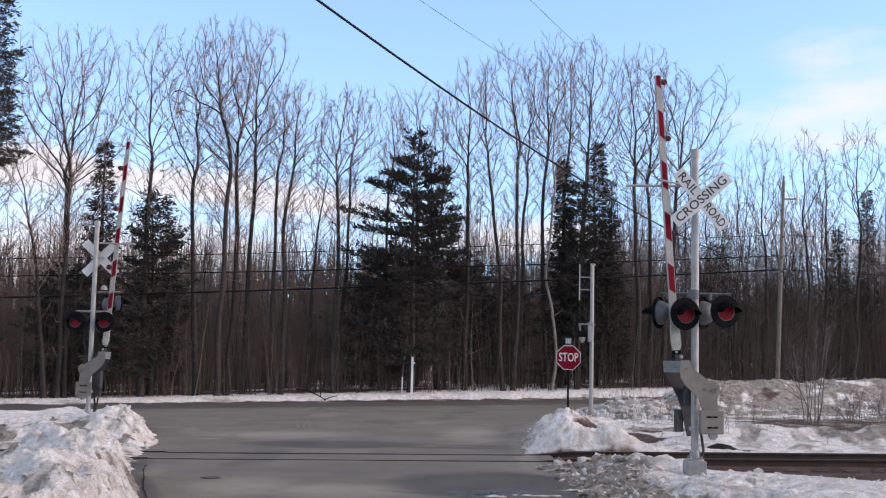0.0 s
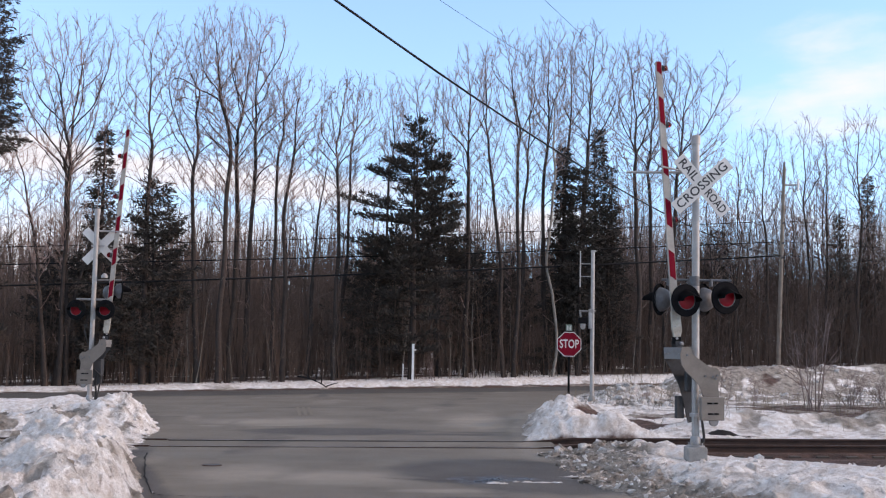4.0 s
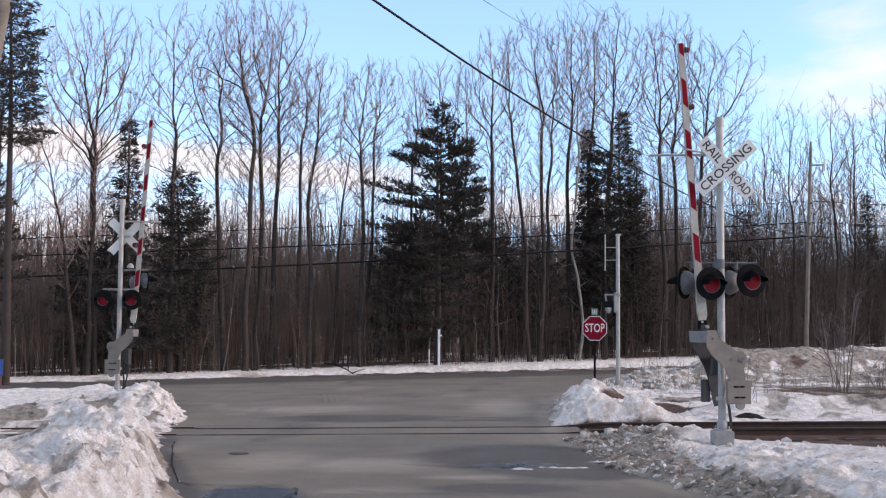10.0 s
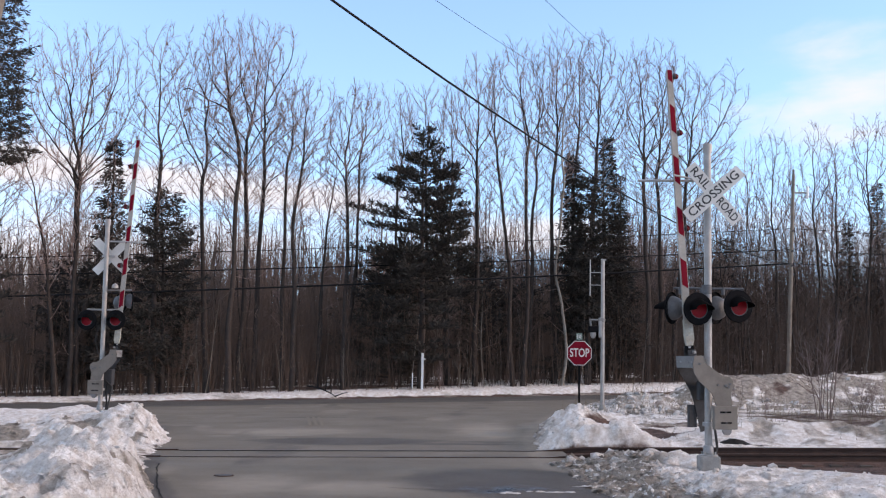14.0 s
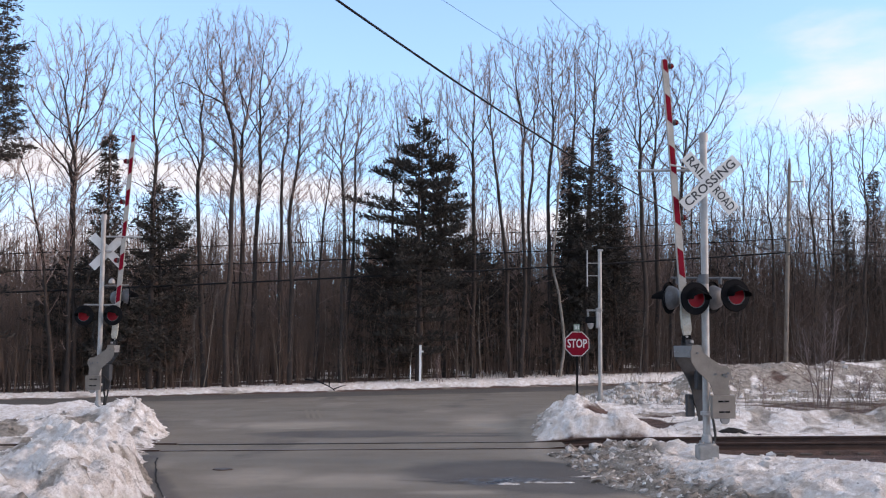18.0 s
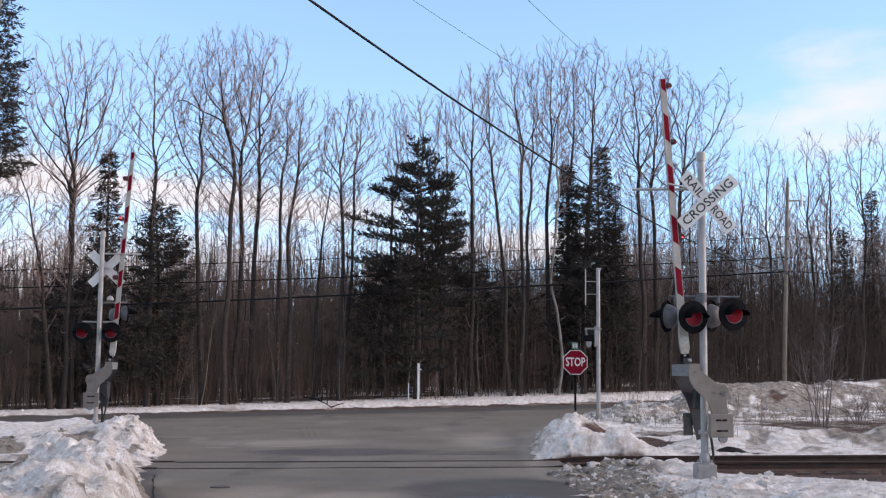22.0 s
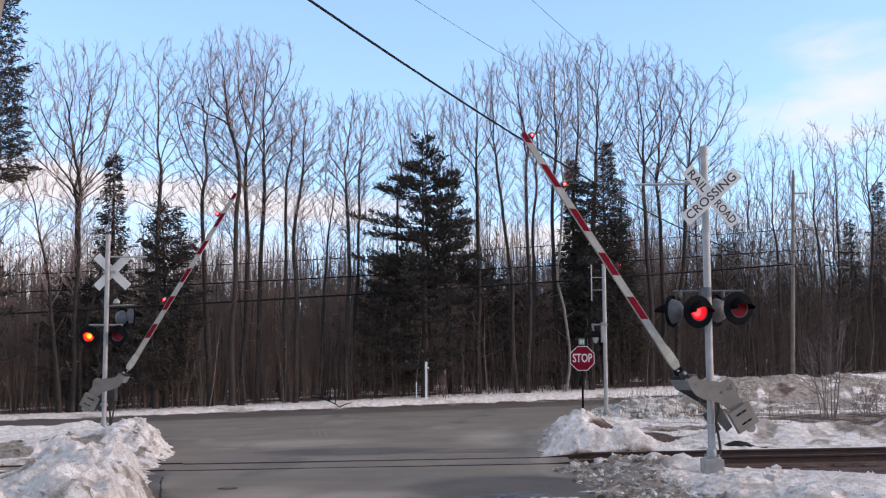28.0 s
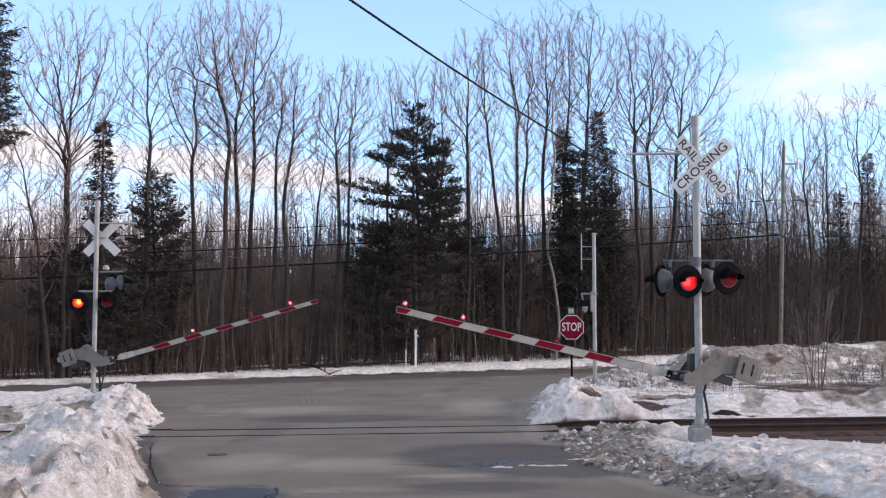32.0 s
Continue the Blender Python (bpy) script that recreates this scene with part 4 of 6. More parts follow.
def make_evergreens():
    def stand(kind, x, y, height, radius, label, **more):
        evergreen(pose(x, y, woods_z(x, y)), label, 300 + int(abs(x) * 37 + y), height, radius, kind, **more)
    pine, spruce, dense = "dark green pine with layered spreading boughs", "narrow dark spruce at the wood's edge", "dense dark round-topped evergreen among bare trees"
    stand("pine", -0.4, 55.8, 12.6, 3.6, pine, low=0.10, full=1.0)
    stand("pine", 0.9, 58.1, 11.4, 2.4, pine, low=0.40)
    stand("spruce", 9.5, 61.8, 13.3, 1.9, spruce, full=0.8)
    stand("spruce", 7.3, 59.6, 12.0, 1.9, spruce, full=1.2)
    stand("round", 8.1, 59.1, 10.6, 1.4, dense, low=0.25, full=1.2)
    stand("spruce", 10.4, 63.5, 11.4, 1.8, spruce, full=0.8)
    stand("spruce", -14.5, 52.0, 11.7, 1.9, spruce, low=0.12, full=0.8)
    stand("round", -12.2, 53.2, 9.2, 2.3, dense, low=0.08, full=1.0)
    stand("round", -17.7, 46.6, 19.5, 1.75, "tall dark pine with clumped boughs beside the road", low=0.50, full=0.8)
    stand("pine", -19.5, 49.0, 9.0, 2.6, pine, low=0.25, full=0.8)
    stand("round", -16.6, 54.0, 6.0, 2.2, dense, full=0.6)
    stand("spruce", 29.9, 76.5, 12.6, 1.9, spruce, full=0.6)
    stand("spruce", 27.6, 75.7, 10.0, 1.6, spruce, full=0.6)
    stand("round", 18.3, 71.0, 8.4, 1.9, dense, full=0.6)
    stand("round", -3.0, 61.5, 5.2, 2.4, dense, full=0.5)
    stand("round", 9.9, 61.6, 8.6, 1.7, dense, full=0.7)
    stand("round", 2.6, 61.0, 7.0, 2.2, dense, full=0.5)
    stand("round", 4.6, 63.5, 6.4, 2.4, dense, full=0.5)
    stand("round", -1.9, 57.6, 6.6, 2.6, dense, full=0.6)


edge_of_wood()
deep_woods()
make_evergreens()
brush("sapling_thicket", 11, 1900, -32, 34, 3.0, 12, 1.5, 7.0, BRUSH, "thicket of leafless brown saplings in the wood", 0.024, 5)
brush("thin_stems", 15, 1900, -34, 36, 2.0, 6.0, 1.0, 5.5, BRUSH, "thin leafless stems along the edge of the wood", 0.013, 5)
brush("pale_saplings", 16, 130, -30, 34, 2.0, 7.0, 1.5, 6.5, PALE_BARK, "scattered thin pale saplings along the edge of the wood", 0.020, 3)
brush("slender_pole_wood", 17, 760, -38, 46, 7, 36, 7.0, 11.5, BRUSH, "close-set slender leafless trees deeper in the wood", 0.045, 18)
brush("slender_pole_wood", 18, 420, 12, 48, 7, 36, 8.5, 14.0, BRUSH, "close-set slender leafless trees deeper in the wood", 0.045, 22)
brush("undergrowth", 12, 2700, -42, 46, 10, 34, 3.5, 9.3, BRUSH, "dense leafless undergrowth deep in the wood", 0.030, 7)
brush("far_wood", 13, 2700, -75, 95, 30, 60, 8.5, 14.5, BRUSH, "far bare wood behind the nearer trees", 0.09, 8)
brush("distant_wood", 14, 3200, -95, 120, 62, 110, 8.0, 14.0, BRUSH, "distant bare wood closing the view", 0.16, 3)


# ---- crossing signals and gates ----


def flasher(name, parent, m, lit, hood_length=0.22):
    """A round signal light: dark background disc, housing, hood, red lens, and a two-sided lamp core that turns. Faces -y. Returns the core."""
    bm = bmesh.new()
    up = pose(0, 0, 0, 90, 0, 0)
    lathe(bm, [(0.268, -0.012), (0.271, 0.0), (0.262, 0.018), (0.162, 0.030), (0.155, 0.022), (0.155, -0.006)], up, 36, False)
    ob = part(name, bm, BLACK, parent, "black background disc of a signal light", True)
    ob.matrix_local = m
    bm = bmesh.new()
    lathe(bm, [(0.205, -0.014), (0.200, -0.05), (0.165, -0.13), (0.10, -0.175), (0.001, -0.185)], up, 30, False)
    # inner wall, added in near-black so the turned-away core's glow doesn't leak
    lathe(bm, [(0.20, -0.013), (0.19, -0.05), (0.155, -0.125), (0.09, -0.168), (0.001, -0.176)], up, 30, False)
    house = part("housing", bm, [DULL_ALUMINIUM, LIGHT_TRAP], ob, "rounded grey lamp housing", True)
    for k, p in enumerate(house.data.polygons):
        p.material_index = 1 if k >= len(house.data.polygons) // 2 else 0
    bm = bmesh.new()
    sides, length = 22, hood_length
    rings = []
    for j, (y, r) in enumerate(((-0.025, 0.168), (-0.025 - length * 0.5, 0.166), (-0.025 - length, 0.164))):
        cut = radians(98 + 3 * j)          # a hood open below
        flat = (1.0, 0.74, 0.40)[j]        # and its roof slopes down
        turn = [-cut + 2 * cut * k / sides for k in range(sides + 1)]
        rings.append([bm.verts.new((r * math.sin(w), y, flat * r * math.cos(w))) for w in turn])
    for lo, hi in zip(rings, rings[1:]):
        for k in range(sides):
            bm.faces.new((lo[k], lo[k + 1], hi[k + 1], hi[k]))
    bmesh.ops.solidify(bm, geom=bm.faces[:], thickness=0.005)
    part("hood", bm, BLACK, ob, smooth=True)
    bm = bmesh.new()
    lathe(bm, [(0.153, 0.012), (0.150, 0.024), (0.11, 0.038), (0.05, 0.047), (0.001, 0.050)], up, 30, False)
    part("lens", bm, LENS, ob, "red glass lens", True)
    # an added ring that stands in for the glint along the lens's lower rim
    bm = bmesh.new()
    lathe(bm, [(0.146, 0.026), (0.152, 0.036), (0.160, 0.034), (0.160, 0.020)], up, 36, False)
    part("rim_glint_ring", bm, DULL_ALUMINIUM, ob, "thin pale ring added as the highlight on the lens rim", True)
    bm = bmesh.new()
    lathe(bm, [(0.001, 0.008), (0.07, 0.006), (0.092, 0.0), (0.092, -0.045), (0.088, -0.045), (0.086, -0.006), (0.001, -0.008)], up, 26)
    bm.faces.ensure_lookup_table()
    core = part("lamp_core", bm, [LAMP_DARK, lit], ob, "two-sided turning lamp core")
    for p in core.data.polygons:
        p.material_index = 1 if p.normal.y > 0.9 and p.center.y < 0.02 else 0
    core.location = (0, 0.062, 0)
    return core


def arm_lamp(name, arm, x, z, size=1.0):
    """A small red lamp on the gate arm. Returns the core that turns inside it."""
    bm = bmesh.new()
    lathe(bm, [(0.034, 0.0), (0.034, 0.022), (0.058, 0.026), (0.058, 0.045), (0.030, 0.052)], pose(x, 0, z) @ Matrix.Scale(size, 4), 18)
    part("lamp_base", bm, DARK_PAINT, arm, smooth=True)
    bm = bmesh.new()
    lathe(bm, [(0.052, 0.046), (0.055, 0.075), (0.045, 0.105), (0.022, 0.122), (0.001, 0.126)], pose(x, 0, z) @ Matrix.Scale(size, 4), 18, False)
    part("lamp_lens", bm, ARM_LENS, arm, "small red lens", True)
    bm = bmesh.new()
    r = 0.040 * size                       # an open cup behind the core, added to block its glow while turned away
    lathe(bm, [(r, 0.004), (r * 0.92, -r * 0.4), (r * 0.6, -r * 0.8), (0.001, -r)], pose(x, 0, z + 0.080 * size) @ pose(0, 0, 0, 90, 0, 0), 18, False)
    part("core_shield", bm, LIGHT_TRAP, arm, "added black cup that blocks the turned-away core's glow", True)
    bm = bmesh.new()
    bmesh.ops.create_uvsphere(bm, u_segments=16, v_segments=10, radius=0.027 * size)
    core = part(name, bm, [LAMP_DARK, ARM_LIT], arm, "two-sided turning lamp core", True)
    for p in core.data.polygons:
        p.material_index = 1 if p.center.y > 0.0 else 0
    core.location = (x, 0, z + 0.080 * size)
    return core


def gate_arm(parent, reach, side, lamps, red_from, drop=0.449, wide=0.36, thick=0.064, red=0.41, gap=0.42):
    """The moving part: counterweights, side plates, bracket and striped arm. At rest it points to -x (side 1) or +x (side -1)."""
    sx = side
    front = [(-0.495, -0.53), (-0.49, -0.40), (-0.36, -0.345), (-0.25, -0.21), (-0.13, -0.055), (-0.115, 0.05), (-0.05, 0.105), (0.05, 0.11), (0.10, 0.075), (0.17, 0.05), (0.36, 0.06),
             (0.36, -0.20), (0.29, -0.225), (0.137, -0.275), (0.01, -0.39), (-0.09, -0.49), (-0.21, -0.555), (-0.36, -0.57)]
    back = [(-0.488, -0.50), (-0.477, -0.38), (-0.27, -0.31), (-0.16, -0.09), (0.10, -0.06), (0.40, -0.05), (0.79, -0.06), (0.80, -0.19), (0.50, -0.24), (0.30, -0.27), (0.113, -0.324), (-0.10, -0.43), (-0.278, -0.525)]
    arm = part("gate_arm", plate(bmesh.new(), [(sx * x, z) for x, z in front], -wide - 0.01, -wide + 0.01), TAN_PAINT, parent, "moving gate arm with side plates and counterweights")
    part("side_plate", plate(bmesh.new(), [(sx * x, z) for x, z in back], wide - 0.01, wide + 0.01), DARK_PAINT, arm)
    for y, z, h, mat in ((-wide - 0.055, -0.105, 0.405, TAN_PAINT), (wide + 0.055, -0.30, 0.14, DARK_PAINT)):
        bm = box(bmesh.new(), (0.375, 0.085, h), pose(sx * 0.53, y, z, 0, sx * 4, 0), 0.012)
        part("counterweight", bm, mat, arm, "grey slab counterweight")
    for dx in (-0.09, 0.08):
        bm = box(bmesh.new(), (0.028, 0.008, 0.19), pose(sx * (0.53 + dx), -wide - 0.099, -0.105, 0, sx * 4, 0), 0.003)
        part("slot", bm, BLACK, arm)
        part("slot_nut", rod(bmesh.new(), (sx * (0.53 + dx), -wide - 0.115, -0.105), (sx * (0.53 + dx), -wide - 0.09, -0.105), 0.016, sides=6), DARK_PAINT, arm)
    part("lug", rod(bmesh.new(), (sx * 0.735, -wide - 0.08, -0.09), (sx * 0.735, -wide - 0.03, -0.09), 0.075, sides=16), GREY_PAINT, arm)
    for x, z in ((0.0, -0.16), (0.0, 0.05), (0.05, 0.02), (0.02, -0.03), (-0.36, -0.45)):
        part("bolt", rod(bmesh.new(), (sx * x, -wide - 0.025, z), (sx * x, -wide + 0.012, z), 0.020, sides=6), DULL_ALUMINIUM, arm)
    part("pivot_shaft", rod(bmesh.new(), (0, -wide, -0.02), (0, wide, -0.02), 0.035), STEEL, arm)
    # channel between the side plates
    bm = bmesh.new()
    box(bm, (0.19, 2 * wide - 0.02, 0.014), pose(sx * -0.39, 0, -0.535), 0.004)
    box(bm, (0.19, 2 * wide - 0.02, 0.014), pose(sx * -0.39, 0, -0.365), 0.004)
    box(bm, (0.014, 2 * wide - 0.02, 0.17), pose(sx * -0.31, 0, -0.45), 0.004)
    part("bracket", bm, GREY_PAINT, arm, "grey steel channel bracket")
    for y in (-0.8 * wide, -0.4 * wide, 0.4 * wide, 0.8 * wide):
        part("bolt", rod(bmesh.new(), (sx * -0.39, y, -0.56), (sx * -0.39, y, -0.34), 0.014, sides=6), STEEL, arm)
    for y in (-0.085, 0.085):
        part("arm_socket_plate", box(bmesh.new(), (0.17, 0.014, 0.13), pose(sx * -0.50, y, -drop), 0.004), DARK_PAINT, arm)
    part("hinge_block", box(bmesh.new(), (0.11, 0.13, 0.12), pose(sx * -0.60, 0, -drop), 0.012), BLACK, arm, "black arm hinge")
    part("hinge_pin", rod(bmesh.new(), (sx * -0.545, -0.15, -drop + 0.03), (sx * -0.545, 0.15, -drop + 0.03), 0.026, sides=12), ALUMINIUM, arm)
    part("shear_pin", rod(bmesh.new(), (sx * -0.63, -0.10, -drop - 0.03), (sx * -0.63, 0.10, -drop - 0.03), 0.018, sides=10), STEEL, arm)
    part("spring_cylinder", rod(bmesh.new(), (sx * -0.40, -0.24, -drop), (sx * -0.40, 0.05, -drop), 0.055, sides=16), STEEL, arm, smooth=True)
    part("bracket_web", box(bmesh.new(), (0.02, 2 * wide - 0.06, 0.15), pose(sx * -0.33, 0, -drop), 0.003), DARK_PAINT, arm)
    bm = plate(bmesh.new(), [(sx * -0.64, -drop - 0.045), (sx * -0.64, -drop + 0.05), (sx * -0.74, -drop + thick + 0.026), (sx * -1.02, -drop + thick + 0.016), (sx * -1.10, -drop + thick - 0.004),
                             (sx * -1.08, -drop - thick - 0.006), (sx * -0.80, -drop - thick - 0.008)], -0.032, 0.032)
    part("arm_base", bm, CREAM_PAINT, arm, "scuffed cream-white arm base")
    for x, z in ((-0.70, 0.02), (-0.83, -0.03), (-0.95, 0.03), (-1.0, -0.04)):
        part("bolt", rod(bmesh.new(), (sx * x, -0.04, -drop + z), (sx * x, 0.04, -drop + z), 0.014, sides=6), STEEL, arm)
    # the boom tapers towards its tip
    def half(x):
        return thick - 0.014 * (x - 1.0) / (reach - 1.0)
    bm = plate(bmesh.new(), [(-sx * 1.0, -drop - half(1)), (-sx * 1.0, -drop + half(1)), (-sx * reach, -drop + half(reach)), (-sx * reach, -drop - half(reach))], -0.022, 0.022)
    part("boom", bm, BOOM_WHITE, arm, "white tapered gate boom")
    x = reach
    first = True
    while x > red_from:
        length = 0.155 if first else red
        a, b = x, x - length
        for y0, y1 in ((-0.0255, -0.0225), (0.0225, 0.0255)):
            h0 = half((a + b) / 2) - 0.010
            sh = 0.0 if first else 0.075
            bm = plate(bmesh.new(), [(-sx * a, -drop - h0 + 0.0), (-sx * b, -drop - h0), (-sx * (b - 0.075), -drop + h0), (-sx * (a - sh), -drop + h0)], y0, y1)
            part("red_stripe", bm, RED_SHEET, arm)
        x = b - gap
        first = False
    cores = [arm_lamp("lamp_core", arm, -sx * u, -drop + half(u) - 0.002, s) for u, s in lamps]
    bm = bmesh.new()
    pts = [Vector((-sx * (0.7 + (reach - 0.9) * k / 12), 0.03, -drop + half(1.0 + k * (reach - 1) / 13) + 0.006 + 0.012 * (k % 2))) for k in range(13)]
    for p, q in zip(pts, pts[1:]):
        rod(bm, p, q, 0.007, sides=5)
    part("lamp_cable", bm, CABLE, arm)
    return arm, cores


def blade(parent, turn, y, m, text_halves, material):
    bm = box(bmesh.new(), (1.22, 0.006, 0.228), None, 0.002)
    ob = part("crossbuck_blade", bm, material, parent, "white crossbuck blade with black letters" if text_halves else "plain grey back of a crossbuck blade")
    ob.matrix_local = m @ pose(0, y, 0) @ pose(0, 0, 0, 0, -turn, 0)
    for text, x, width in text_halves:
        t = words(text, 0.205, pose(x, -0.0045, 0, 90, 0, 0), LETTER_BLACK, "lettering", ob, 0.001, 1.0)
        w = max(v.co.x for v in t.data.vertices) - min(v.co.x for v in t.data.vertices)
        for v in t.data.vertices:
            v.co.x *= width / w
    return ob


def mast_parts(root, top, base_top, foot):
    bm = rod(bmesh.new(), (0, 0, base_top), (0, 0, top - 0.14), 0.062, sides=24)
    part("mast", bm, ALUMINIUM, root, "round aluminium signal mast", True)
    part("mast_cap", lathe(bmesh.new(), [(0.078, top - 0.15), (0.080, top - 0.02), (0.070, top), (0.001, top + 0.005)], None, 24), ALUMINIUM, root, smooth=True)
    bm = box(bmesh.new(), (0.33, 0.33, base_top + 0.35), pose(0, 0, (base_top - 0.35) / 2), 0.03)
    part("foundation", bm, CONCRETE, root, "concrete mast foundation")
    bm = lathe(bmesh.new(), [(0.15, base_top), (0.15, base_top + 0.02), (0.09, base_top + 0.03), (0.082, base_top + 0.16), (0.07, base_top + 0.17)], None, 24)
    for k in range(4):
        a = math.pi / 4 + k * math.pi / 2
        rod(bm, (0.125 * math.cos(a), 0.125 * math.sin(a), base_top), (0.125 * math.cos(a), 0.125 * math.sin(a), base_top + 0.07), 0.014, sides=6)
    part("base_casting", bm, STEEL, root, smooth=True)
    for z in (foot,):
        part("clamp", lathe(bmesh.new(), [(0.07, z), (0.098, z + 0.005), (0.098, z + 0.065), (0.07, z + 0.07)], None, 20), STEEL, root, smooth=True)


def hose(root, pts, r=0.022):
    bm = bmesh.new()
    for p, q in zip(pts, pts[1:]):
        rod(bm, p, q, r, sides=8)
    part("cable_conduit", bm, RUBBER, root, "black flexible conduit")


def near_signal():
    gx, gy, gz_ = 4.58, 19.1, -0.17
    root = thing("crossing_gate", pose(gx, gy, gz_), "aluminium railroad crossing signal with red-and-white gate arm", "crossing signal", "crossing signals")
    dz = -gz_
    mast_parts(root, 5.32 + dz, 0.14 + dz, 0.62 + dz)
    # crossbuck
    c = pose(0.075, -0.13, 4.457 + dz, 0, 0, 3)
    blade(root, -48.8, 0.012, c, (("RAIL", -0.345, 0.40), ("ROAD", 0.345, 0.44)), WHITE_SHEET)
    blade(root, 41.4, 0.0, c, (("CROSSING", 0.0, 1.08),), WHITE_SHEET)
    bm = box(bmesh.new(), (0.34, 0.10, 0.05), pose(0.06, -0.06, 4.457 + dz), 0.006)
    part("crossbuck_bracket", bm, STEEL, root)
    # stay for the raised arm
    bm = rod(bmesh.new(), (0, -0.02, 4.69 + dz), (-1.17, -0.02, 4.67 + dz), 0.022, sides=10)
    rod(bm, (-0.10, -0.02, 4.69 + dz), (-0.62, -0.25, 4.74 + dz), 0.016, sides=8)
    part("arm_stay", bm, STEEL, root, "thin steel wind stay")
    # lights on their crossarm
    z = 2.905 + dz
    bm = rod(bmesh.new(), (-0.56, 0.06, z - 0.02), (0.60, 0.0, z - 0.02), 0.020, sides=12)
    rod(bm, (-0.02, 0, z - 0.12), (-0.02, 0, z + 0.04), 0.082, sides=16)
    for x in (-0.45, -0.10, 0.26, 0.52):
        rod(bm, (x, 0.02, z), (x, 0.02, z - 0.12), 0.032, sides=10)
    part("crossarm", bm, DULL_ALUMINIUM, root, smooth=True)
    cores = {}
    cores["L"] = flasher("signal_light", root, pose(-0.21, -0.20, 2.535 + dz, 0, 0, 17), LAMP_LIT)
    cores["R"] = flasher("signal_light", root, pose(0.44, -0.24, 2.59 + dz, 0, 0, 17), LAMP_LIT)
    cores["L_back"] = flasher("signal_light", root, pose(-0.56, 0.20, 2.56 + dz, 0, 0, 235), LAMP_LIT)
    cores["R_back"] = flasher("signal_light", root, pose(0.17, 0.20, 2.57 + dz, 0, 0, 225), LAMP_LIT)
    # gate machine
    bm = box(bmesh.new(), (0.20, 0.22, 0.32), pose(-0.03, 0.20, 1.19 + dz), 0.025)
    part("gate_machine", bm, DARK_PAINT, root, "dark grey gate machine housing")
    bm = box(bmesh.new(), (0.24, 0.10, 0.10), pose(0.10, 0.02, 1.295 + dz, 0, 0, 15), 0.008)
    part("pivot_bracket", bm, GREY_PAINT, root)
    hose(root, [(0.10, -0.02, 1.10 + dz), (0.13, -0.05, 0.95 + dz), (0.06, -0.08, 0.72 + dz), (0.10, -0.07, 0.50 + dz), (0.13, -0.05, 0.30 + dz), (0.10, -0.04, 0.16 + dz)])
    arm, lamps = gate_arm(root, 5.27, 1, ((5.16, 0.9), (4.20, 0.9), (2.60, 0.9)), 1.6, red=0.442, gap=0.420)
    arm.location = (0.157, 0.042, 1.315 + dz)
    cores["tip"], cores["arm_L"], cores["arm_R"] = lamps
    return arm, cores


